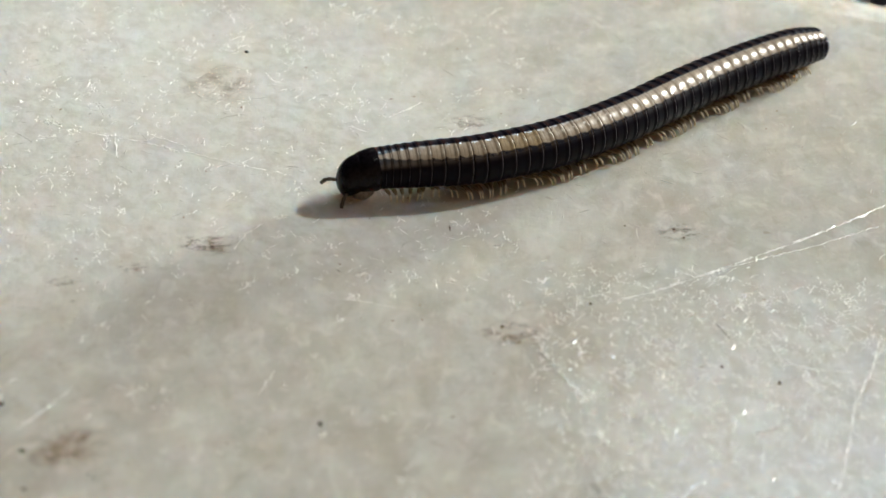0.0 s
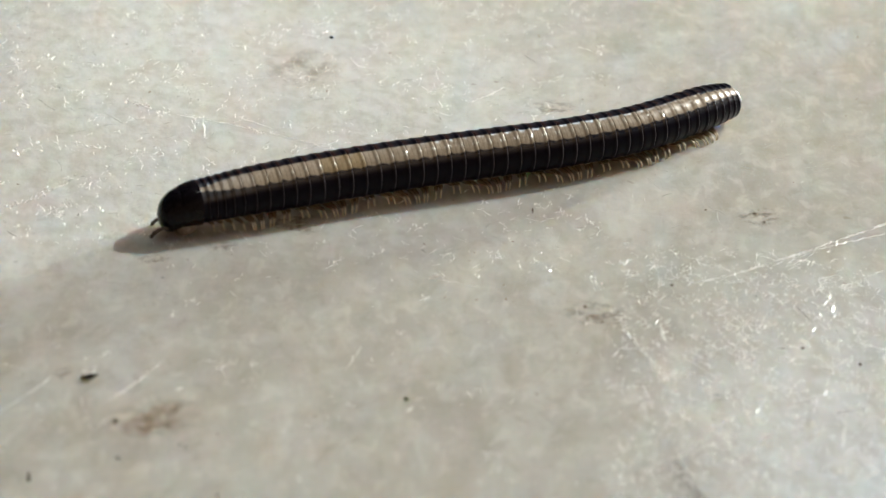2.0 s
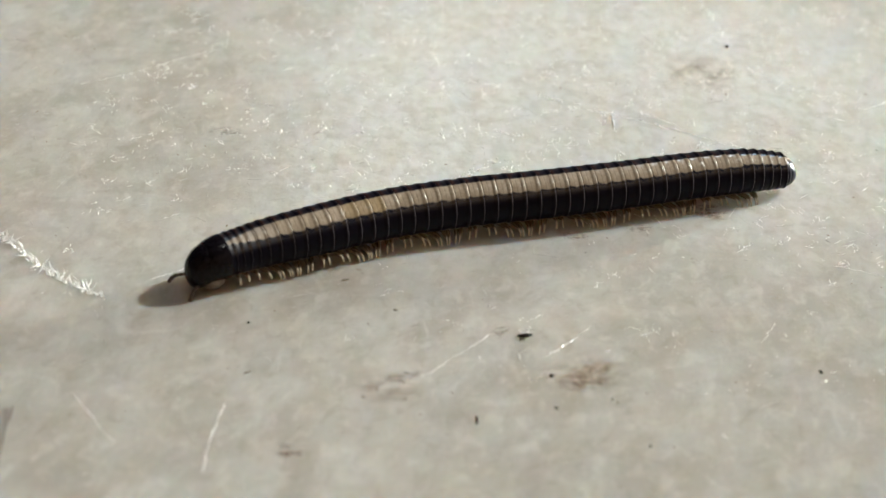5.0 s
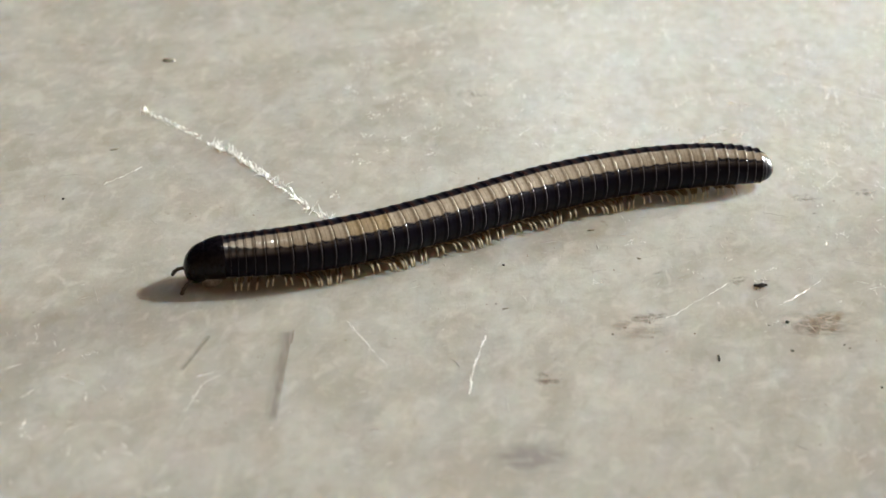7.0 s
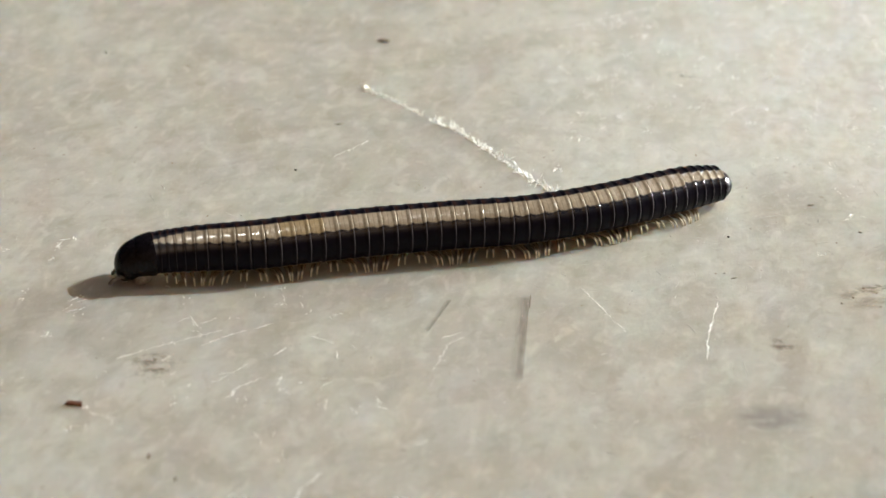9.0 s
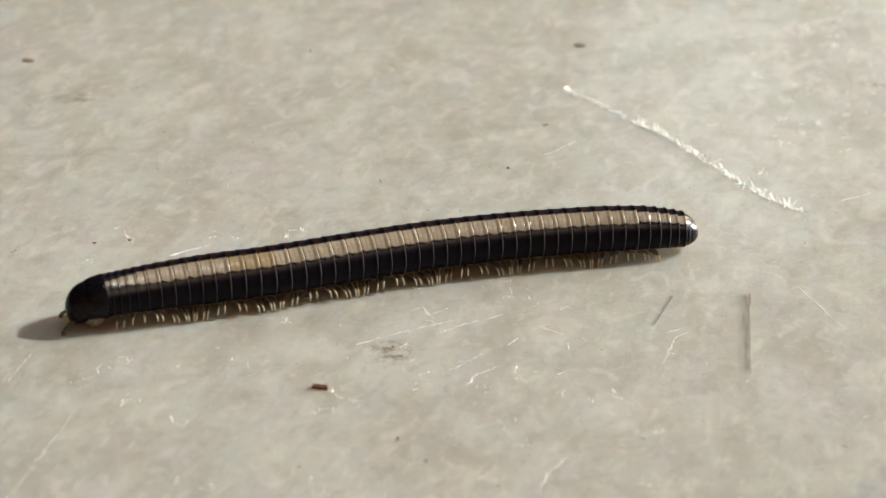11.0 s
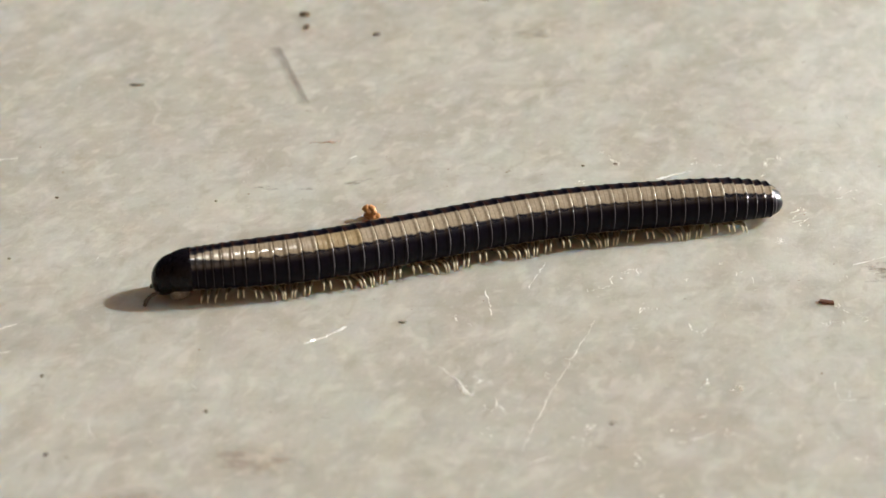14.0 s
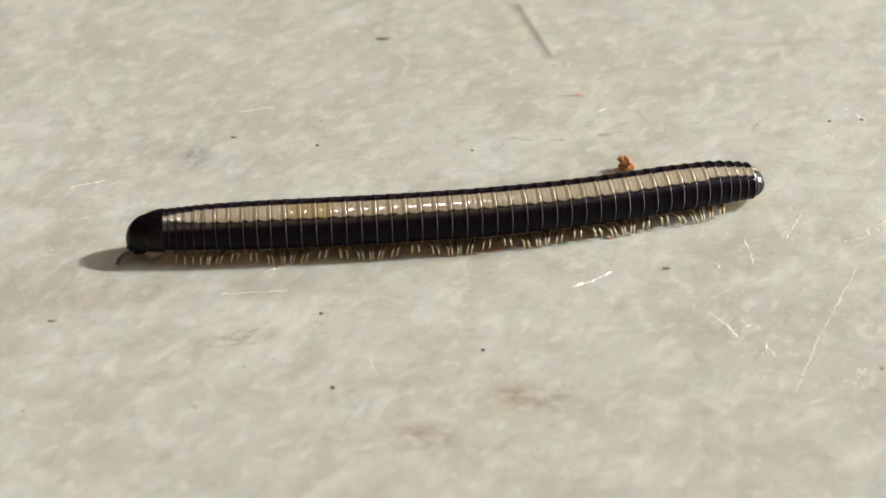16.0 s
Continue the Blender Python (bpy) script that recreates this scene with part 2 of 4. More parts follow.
def cuticle_material(name, a, b, rough=0.25, spec=0.3):
    n = Nodes(name, rough, 0.0, spec)
    grain = n.noise(6000, 4)
    return n.done(n.mix(n.ramp(grain, 0.3, 0.7), a, b), n.bump(grain, 0.1, 0.00002))


def leg_material():
    """Cream, half clear horn."""
    n = Nodes("leg_cuticle", 0.2, 0.0, 0.7)
    grain = n.noise(6000, 4)
    color = n.mix(n.ramp(grain, 0.3, 0.7), (0.66, 0.58, 0.42), (0.86, 0.79, 0.65))
    # dark horn near the hip, cream towards the claw
    # the body's shade near the hip and the sunlit tip, painted into the colour
    xyz = n.tree.nodes.new("ShaderNodeSeparateXYZ")
    n.put(xyz.inputs[0], n.coords.outputs["Object"])
    color = n.mix(n.ramp(n.math("ABSOLUTE", xyz.outputs[1]), 0.60 * MM, 0.80 * MM), (0.30, 0.235, 0.16), color)
    glow = n.tree.nodes.new("ShaderNodeBsdfTranslucent")
    n.put(glow.inputs["Color"], color)
    blend = n.tree.nodes.new("ShaderNodeMixShader")
    blend.inputs[0].default_value = 0.28
    n.tree.links.new(n.shader.outputs[0], blend.inputs[1])
    n.tree.links.new(glow.outputs[0], blend.inputs[2])
    n.tree.links.new(blend.outputs[0], n.tree.nodes["Material Output"].inputs["Surface"])
    return n.done(color)


M_SURFACE = surface_material()
M_RING = ring_material("banded_ring", False)
M_RING_AMBER = ring_material("amber_banded_ring", True)
M_NECK = [ring_material("neck_ring_" + n, False, e, 1.0, 0.5, c, 1.0) for n, e, c in (("a", 31.0, 19.0), ("b", 35.0, 16.0), ("c", 38.5, 13.0), ("d", 41.5, 11.0), ("e", 44.0, 9.0), ("f", 46.0, 8.0))]
M_REAR = ring_material("rear_ring", False, 42.0, 0.22, 0.3, 13.0)
M_TAIL = ring_material("tail_cuticle", False, 20.0, 0.4, 0.6, 2.0)
M_HEAD = cuticle_material("head_cuticle", (0.004, 0.003, 0.0042), (0.009, 0.007, 0.010), 0.22, 0.15)
M_MOUTH = cuticle_material("mouth_cuticle", (0.20, 0.165, 0.135), (0.38, 0.325, 0.27), 0.35)
M_ANTENNA = cuticle_material("antenna_cuticle", (0.06, 0.045, 0.035), (0.14, 0.11, 0.085), 0.35)
M_LEG = leg_material()
M_FLOOR = plain_material("dark_paving", (0.13, 0.14, 0.16), 0.7, 0.3, 0.3, 40.0)
M_WALL = plain_material("grey_render", (0.20, 0.19, 0.18), 0.8, 0.3, 0.15, 60.0)
M_WALL_BEHIND = plain_material("warm_bounce_brown", (0.31, 0.19, 0.10), 0.7, 0.3, 0.2, 30.0)
M_SCRATCH = scratch_material()
M_BURR = burr_material()
M_SCUFF = scuff_material("glossy_scuff", (0.50, 0.485, 0.44), (0.74, 0.725, 0.68), 0.22)
M_GROOVE_SHADE = plain_material("painted_groove_shade", (0.25, 0.21, 0.175), 0.5, 0.4, 0.2, 3000.0)
M_GRIT = plain_material("black_grit", (0.022, 0.017, 0.014), 0.6, 0.3, 0.5, 4000.0, 0.5)
M_DIRT = plain_material("brown_dirt", (0.15, 0.11, 0.08), 0.75, 0.3, 0.5, 4000.0, 0.5)
M_ASH = plain_material("grey_green_dirt", (0.30, 0.275, 0.22), 0.75, 0.3, 0.4, 4000.0, 0.5)
M_CHIP = plain_material("red_brown_chip", (0.13, 0.05, 0.028), 0.5, 0.4, 0.5, 3000.0, 0.6)
M_CRUMB = plain_material("orange_crumb", (0.50, 0.22, 0.075), 0.5, 0.4, 0.45, 2500.0, 0.6)
M_FUZZ = plain_material("orange_fuzz", (0.55, 0.36, 0.27), 0.6, 0.3, 0.3, 3000.0)
M_STAINS = {"brown": stain_material("brown_stain", (0.26, 0.165, 0.105), 0.5, 0.44, 0.62), "pale": stain_material("pale_brown_stain", (0.40, 0.24, 0.13), 0.4, 0.38, 0.66), "grey": stain_material("grey_smudge", (0.25, 0.25, 0.29), 0.34, 0.28, 0.62, 0.1)}
M_FRAME = plain_material("window_paint", (0.25, 0.24, 0.23), 0.5, 0.5, 0.1, 80.0)


# ---- mesh helpers ----
def mesh_object(name, verts, faces, material, parent=None, smooth=True, label=""):
    me = bpy.data.meshes.new(name)
    me.from_pydata([tuple(v) for v in verts], [], faces)
    me.validate()
    bm = bmesh.new()
    bm.from_mesh(me)
    bmesh.ops.recalc_face_normals(bm, faces=bm.faces)
    bm.to_mesh(me)
    bm.free()
    for p in me.polygons:
        p.use_smooth = smooth
    me.materials.append(material)
    ob = new(name, me)
    if parent is not None:
        ob.parent = parent
    if label:
        ob["label"] = label
    return ob


def lathe(profile, sides, shape=lambda a: (1.0, 1.0)):
    """A skin of rings round the x axis; profile rows: x, radius, drop of the centre. Angle 0 is up, growing towards +y."""
    verts, faces = [], []
    for x, r, drop in profile:
        for k in range(sides):
            a = 2 * math.pi * k / sides
            sy, sz = shape(a)
            verts.append((x, r * sy * math.sin(a), r * sz * math.cos(a) - drop))
    for i in range(len(profile) - 1):
        for k in range(sides):
            a, b = i * sides + k, i * sides + (k + 1) % sides
            faces.append((a, b, b + sides, a + sides))
    first, last = len(verts), len(verts) + 1
    verts += [(profile[0][0], 0, -profile[0][2]), (profile[-1][0], 0, -profile[-1][2])]
    for k in range(sides):
        faces.append((first, (k + 1) % sides, k))
        n = (len(profile) - 1) * sides
        faces.append((last, n + k, n + (k + 1) % sides))
    return verts, faces


def tube(points, radii, sides=7):
    """A round skin along a line of points."""
    verts, faces = [], []
    points = [Vector(p) for p in points]
    side = None
    for i, p in enumerate(points):
        t = (points[min(i + 1, len(points) - 1)] - points[max(i - 1, 0)]).normalized()
        side = (side - t * side.dot(t)).normalized() if side else t.orthogonal().normalized()
        other = t.cross(side)
        for k in range(sides):
            a = 2 * math.pi * k / sides
            verts.append(p + radii[i] * (math.cos(a) * side + math.sin(a) * other))
    for i in range(len(points) - 1):
        for k in range(sides):
            a, b = i * sides + k, i * sides + (k + 1) % sides
            faces.append((a, b, b + sides, a + sides))
    faces += [tuple(range(sides))[::-1], tuple(range((len(points) - 1) * sides, len(points) * sides))]
    return verts, faces


def box(x0, x1, y0, y1, z0, z1):
    v = [(x, y, z) for x in (x0, x1) for y in (y0, y1) for z in (z0, z1)]
    return v, [(0, 1, 3, 2), (4, 6, 7, 5), (0, 4, 5, 1), (2, 3, 7, 6), (0, 2, 6, 4), (1, 5, 7, 3)]


# ---- the surface and what stands round it ----
SURFACE = []


def build_surface():
    """A slab with a rounded far edge; the edge runs nearly along x."""
    edge = lambda x: 0.1050 - 0.28 * max(0.0, x - 0.0175) + 0.06 * max(0.0, 0.0175 - x)
    xs = np.linspace(-0.22, 0.12, 69)
    r = 0.009
    verts, faces = [], []
    for x in xs:
        e = edge(x)
        col = [(x, -0.20, -0.03), (x, -0.20, 0.0), (x, 0.0, 0.0), (x, 0.05, 0.0)]
        for k in range(7):
            a = math.pi / 2 * k / 6
            col.append((x, e - r + r * math.sin(a), -r + r * math.cos(a)))
        col.append((x, e, -0.03))
        verts += col
    m = 12
    for i in range(len(xs) - 1):
        for k in range(m):
            a, b = i * m + k, i * m + (k + 1) % m
            faces.append((a, b, b + m, a + m))
    faces += [tuple(range(m)), tuple(range((len(xs) - 1) * m, len(xs) * m))]
    ob = mesh_object("table_top", verts, faces, M_SURFACE, smooth=False)
    SURFACE.append(ob)
    tagged(ob, "scuffed off-white plastic table top with scratches and stains", "table top", kind="structure")
    for x, y in ((-0.20, -0.18), (0.10, -0.18), (-0.20, 0.07), (0.10, 0.065)):
        verts, faces = tube([(x, y, -0.75), (x, y, -0.74), (x, y, -0.40), (x, y, -0.029)], [0.009, 0.011, 0.012, 0.015], 16)
        mesh_object("table_leg", verts, faces, M_SURFACE, ob, True)
    ob = mesh_object("ground", *box(-60, 60, -60, 60, -0.80, -0.75), M_FLOOR, smooth=False)
    tagged(ob, "dark grey paving below the table top", "ground", kind="structure")


def build_glare_wall():
    """An unseen wall added behind to block sky; its three glowing panels mirror in the surface."""
    far = 2.0
    spans = ((-0.22, 0.08, 0.76, 1.07), (0.36, 0.70, 1.70, 2.24), (-0.54, -0.28, 0.98, 1.20))
    cuts_x = sorted({-1.6, 1.7, *(v for s in spans for v in s[:2])})
    cuts_z = sorted({-0.75, 3.2, *(v for s in spans for v in s[2:])})
    wall = tagged(new("panel_wall_north"), "dim grey unseen wall, added to hold three glowing panels", "wall", kind="structure")
    for i in range(len(cuts_x) - 1):
        for k in range(len(cuts_z) - 1):
            x, z = (cuts_x[i] + cuts_x[i + 1]) / 2, (cuts_z[k] + cuts_z[k + 1]) / 2
            if any(a < x < b and c < z < d for a, b, c, d in spans):
                continue
            mesh_object("wall_part", *box(cuts_x[i], cuts_x[i + 1], far, far + 0.15, cuts_z[k], cuts_z[k + 1]), M_WALL, wall, False)
    for n, (a, b, c, d) in enumerate(spans):
        win = tagged(new("window_%d" % (1, 2, 5)[n]), "unseen bright panel in a grey frame, added for glare", "window", kind="structure")
        mesh_object("pane", *box(a + 0.012, b - 0.012, far + 0.08, far + 0.09, c + 0.012, d - 0.012), M_PANES[(0, 1, 4)[n]], win, False, "bright daylit pane")
        for p, q, s, t in ((a, b, c, c + 0.012), (a, b, d - 0.012, d), (a, a + 0.012, c + 0.012, d - 0.012), (b - 0.012, b, c + 0.012, d - 0.012)):
            mesh_object("window_frame", *box(p, q, far + 0.06, far + 0.11, s, t), M_FRAME, win, False)


def build_overhead_panel():
    """A small unseen slab added overhead, blocking sky, with one glowing panel for glints."""
    z, x0, x1, y0, y1 = 1.80, -0.5, 1.0, -1.0, 0.9
    a, b, c, d = 0.15, 0.32, 0.03, 0.20
    roof = tagged(new("ceiling"), "unseen grey slab added overhead, with one small glowing panel", "ceiling", kind="structure")
    for p, q, s, t in ((x0, a, y0, y1), (b, x1, y0, y1), (a, b, y0, c), (a, b, d, y1)):
        mesh_object("roof_slab", *box(p, q, s, t, z, z + 0.06), M_WALL, roof, False)
    win = tagged(new("window_3"), "small glowing panel overhead, added for glints", "window", kind="structure")
    mesh_object("pane", *box(a, b, c, d, z + 0.02, z + 0.03), M_PANES[2], win, False, "bright daylit pane")


def build_bounce_wall():
    # unseen wall added to block sky and bounce warm light into the shadows
    ob = mesh_object("wall_south", *box(-2.5, 2.5, -1.15, -1.0, -0.75, 2.2), M_WALL_BEHIND, smooth=False)
    tagged(ob, "unseen brown wall, added for warm bounce and darker reflections", "wall", kind="structure")


def build_low_panel():
    """A small unseen glowing panel, added low close behind the table; its light grazes the surface and draws a second,
    long soft shadow.
    """
    win = tagged(new("window_4"), "small low glowing panel behind the table top, added for grazing light", "window", kind="structure")
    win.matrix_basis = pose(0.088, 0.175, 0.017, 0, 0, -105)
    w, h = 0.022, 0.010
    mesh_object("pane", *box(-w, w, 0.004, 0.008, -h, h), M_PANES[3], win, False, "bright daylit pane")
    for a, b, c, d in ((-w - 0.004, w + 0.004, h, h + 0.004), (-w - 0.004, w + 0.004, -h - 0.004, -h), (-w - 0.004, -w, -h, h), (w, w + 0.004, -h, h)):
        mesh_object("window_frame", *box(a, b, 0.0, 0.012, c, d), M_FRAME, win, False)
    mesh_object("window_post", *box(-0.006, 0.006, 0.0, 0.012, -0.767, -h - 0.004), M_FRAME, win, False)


# glowing panes, added as light sources out of view
M_PANES = [glow_material("glare_pane", (0.95, 0.985, 0.97), 2.0), glow_material("blue_glare_pane", (0.64, 0.81, 1.0), 20.0), glow_material("overhead_glow_pane", (1.0, 0.97, 0.92), 55.0), glow_material("low_glow_pane", (0.98, 1.0, 0.97), 720.0), glow_material("dim_glare_pane", (0.95, 0.985, 0.97), 5.5)]
build_surface()
build_glare_wall()
build_bounce_wall()
build_overhead_panel()
build_low_panel()

# ---- the animal's way ----
X0, X1 = -86.258, 19.829
TRAIL = [16.13, 17.93, 19.74, 21.59, 23.52, 25.6, 28.02, 30.89, 33.81, 36.32, 38.39, 40.53, 42.99, 45.35, 47.42, 49.28, 50.95, 52.59, 54.94, 57.94, 61.06, 63.56, 65.39, 66.9, 68.51, 70.27, 71.9, 73.38, 74.75, 76.16, 77.96, 80.57, 83.8, 86.8, 89.5, 92.1]
RUN = [(0, 38.95), (0.5, 41.76), (1, 44.68), (1.5, 47.67), (2, 50.81), (2.5, 53.59), (3, 56.78), (3.5, 60.00), (4.2, 64.00), (6.3, 76.71), (6.5, 77.94), (7, 80.84), (7.5, 84.20), (8, 87.48), (8.5, 90.88), (9, 94.03), (9.2, 95.37), (11.3, 108.21), (11.5, 109.40), (12, 112.56), (12.5, 115.82), (13, 118.63), (13.5, 121.82), (14, 125.02), (14.5, 127.99), (15, 130.99), (15.5, 134.52), (16, 137.62)]
SWAY = [(0, 0.57), (0.5, 0.40), (1, 0.05), (1.5, 0.52), (2, 0.09), (2.5, -0.16), (3, 0.39), (3.5, 0.56), (4.2, 0.79), (6.3, -0.74), (6.5, -0.80), (7, 0.12), (7.5, 0.69), (8, 0.50), (8.5, 0.48), (9, 0.76), (9.2, 0.44), (11.3, 0.04), (11.5, 0.31), (12, -0.18), (12.5, -0.12), (13, -0.04), (13.5, -0.01), (14, 0.19), (14.5, 0.23), (15, 0.08), (16, 0.05)]
R, AXIS = 1.115, 1.275


def spline(xs, ys, at):
    """A smooth curve through points, at the given places."""
    xs, ys, at = np.array(xs, float), np.array(ys, float), np.array(at, float)
    slope = np.gradient(ys, xs)
    k = np.clip(np.searchsorted(xs, at) - 1, 0, len(xs) - 2)
    h = xs[k + 1] - xs[k]
    u = (at - xs[k]) / h
    return ys[k] * (1 + 2 * u) * (1 - u) ** 2 + slope[k] * h * u * (1 - u) ** 2 + ys[k + 1] * u * u * (3 - 2 * u) + slope[k + 1] * h * u * u * (u - 1)


WAY_X = np.linspace(X1 + 6, X0 - 4, 1200)
WAY_Y = spline(np.linspace(X0, X1, len(TRAIL)), TRAIL, np.clip(WAY_X, X0, X1))
WAY_Y = WAY_Y + np.where(WAY_X > X1, (WAY_X - X1) * 0.9, 0) + np.where(WAY_X < X0, (WAY_X - X0) * 0.6, 0)
ASIDE = 0.34
SLOPE = np.gradient(WAY_Y, WAY_X)
WAY_X, WAY_Y = WAY_X - ASIDE * SLOPE / np.hypot(1, SLOPE), WAY_Y + ASIDE / np.hypot(1, SLOPE)
WAY_S = np.concatenate([[0], np.cumsum(np.hypot(np.diff(WAY_X), np.diff(WAY_Y)))])


def head_run(t):
    """How far the brow has come along the way."""
    return float(spline([a for a, _ in RUN], [b for _, b in RUN], [t])[0])


def axis_point(t, back):
    """The body's axis in millimetres, at a distance behind the brow."""
    s = head_run(t) - back
    p = np.array([np.interp(s, WAY_S, WAY_X), np.interp(s, WAY_S, WAY_Y)])
    q = np.array([np.interp(s + 0.4, WAY_S, WAY_X), np.interp(s + 0.4, WAY_S, WAY_Y)]) - [np.interp(s - 0.4, WAY_S, WAY_X), np.interp(s - 0.4, WAY_S, WAY_Y)]
    q /= np.hypot(*q)
    sway = float(spline([a for a, _ in SWAY], [b for _, b in SWAY], [t])[0])
    u = min(1.0, max(0.0, back - 0.8) / 6.0)
    off = sway * (1 - u) ** 2 * (1 + 2 * u)
    return p[0] + off * q[1], p[1] - off * q[0]


def girth(back):
    """The radius along the body."""
    return R * float(np.interp(back, [1.0, 1.74, 3.5, 5.0, 6.4, 16.0, 22.0, 23.8, 24.9, 25.8, 26.5, 27.3, 28.0], [0.80, 0.845, 0.925, 0.97, 1.0, 1.0, 0.98, 0.97, 0.95, 0.925, 0.87, 0.79, 0.68]))


def height(back):
    r = girth(back)
    return AXIS - 1.0 * (R - r) - 0.05 * min(1.0, max(0.0, (back - 19) / 6)) if back > 14 else AXIS - 0.1 * (R - r) - 0.09 * max(0.0, 1 - back / 4.0)


def place(t, back):
    """The pose of a cross-section: x forward along the body, z up, in metres."""
    x, y = axis_point(t, back)
    a, b = axis_point(t, back - 0.35), axis_point(t, back + 0.35)
    turn = math.degrees(math.atan2(a[1] - b[1], a[0] - b[0]))
    return pose(x * MM, y * MM, height(back) * MM, 0, 0, turn)


# distance of each ring behind the brow: short rings at the neck and the tail
def ring_places():
    out, back = [], 1.74
    lengths = [0.30, 0.32, 0.34, 0.38, 0.44, 0.52] + [0.58] * 4 + [0.637] * 27 + [0.60] * 3 + [0.54, 0.49, 0.45, 0.41, 0.37]
    for n in lengths:
        out.append((back + n / 2, n))
        back += n
    return out, back


# ---- the animal's parts ----
def ring_mesh(name, material, bulge=0.75):
    p = PITCH
    body = lambda a: (1.0, 1.0 if math.cos(a) > -0.55 else 1.0 - 0.22 * (-math.cos(a) - 0.55))
    rows = [(0.62, 0.90), (0.53, 0.955), (0.495, 0.975), (0.46, 0.983), (0.42, 0.9855), (0.36, 0.985), (0.26, 0.980), (0.16, 0.974), (0.11, 0.970), (0.05, 0.9695), (-0.04, 0.9655), (-0.13, 0.9625), (-0.19, 0.963), (-0.215, 0.969), (-0.25, 0.978), (-0.295, 0.9875), (-0.335, 0.9935), (-0.37, 0.997), (-0.40, 0.9992), (-0.42, 1.0), (-0.44, 0.9988), (-0.458, 0.9945), (-0.476, 0.986), (-0.496, 0.972), (-0.513, 0.948), (-0.40, 0.87)]
    verts, faces = lathe([(x * p * MM, (1 - (1 - r) * (bulge if r > 0.93 else 1.0)) * R * MM, 0) for x, r in rows], 40, body)
    ob = mesh_object(name, verts, faces, material)
    return ob


def leg_mesh(mirror):
    """One leg from its hip under the ring: out, then down to a fine claw."""
    s = -1 if mirror else 1
    pts = [(0, 0, 0), (0.01, 0.26, 0.06), (0.02, 0.50, 0.10), (0.03, 0.70, 0.08), (0.04, 0.82, 0.02), (0.05, 0.90, -0.08), (0.06, 0.93, -0.185)]
    rad = [0.09, 0.095, 0.075, 0.052, 0.046, 0.038, 0.02]
    return tube([(x * MM, s * y * MM, z * MM) for x, y, z in pts], [r * MM for r in rad], 6)


HIP = (0.33, -0.915)


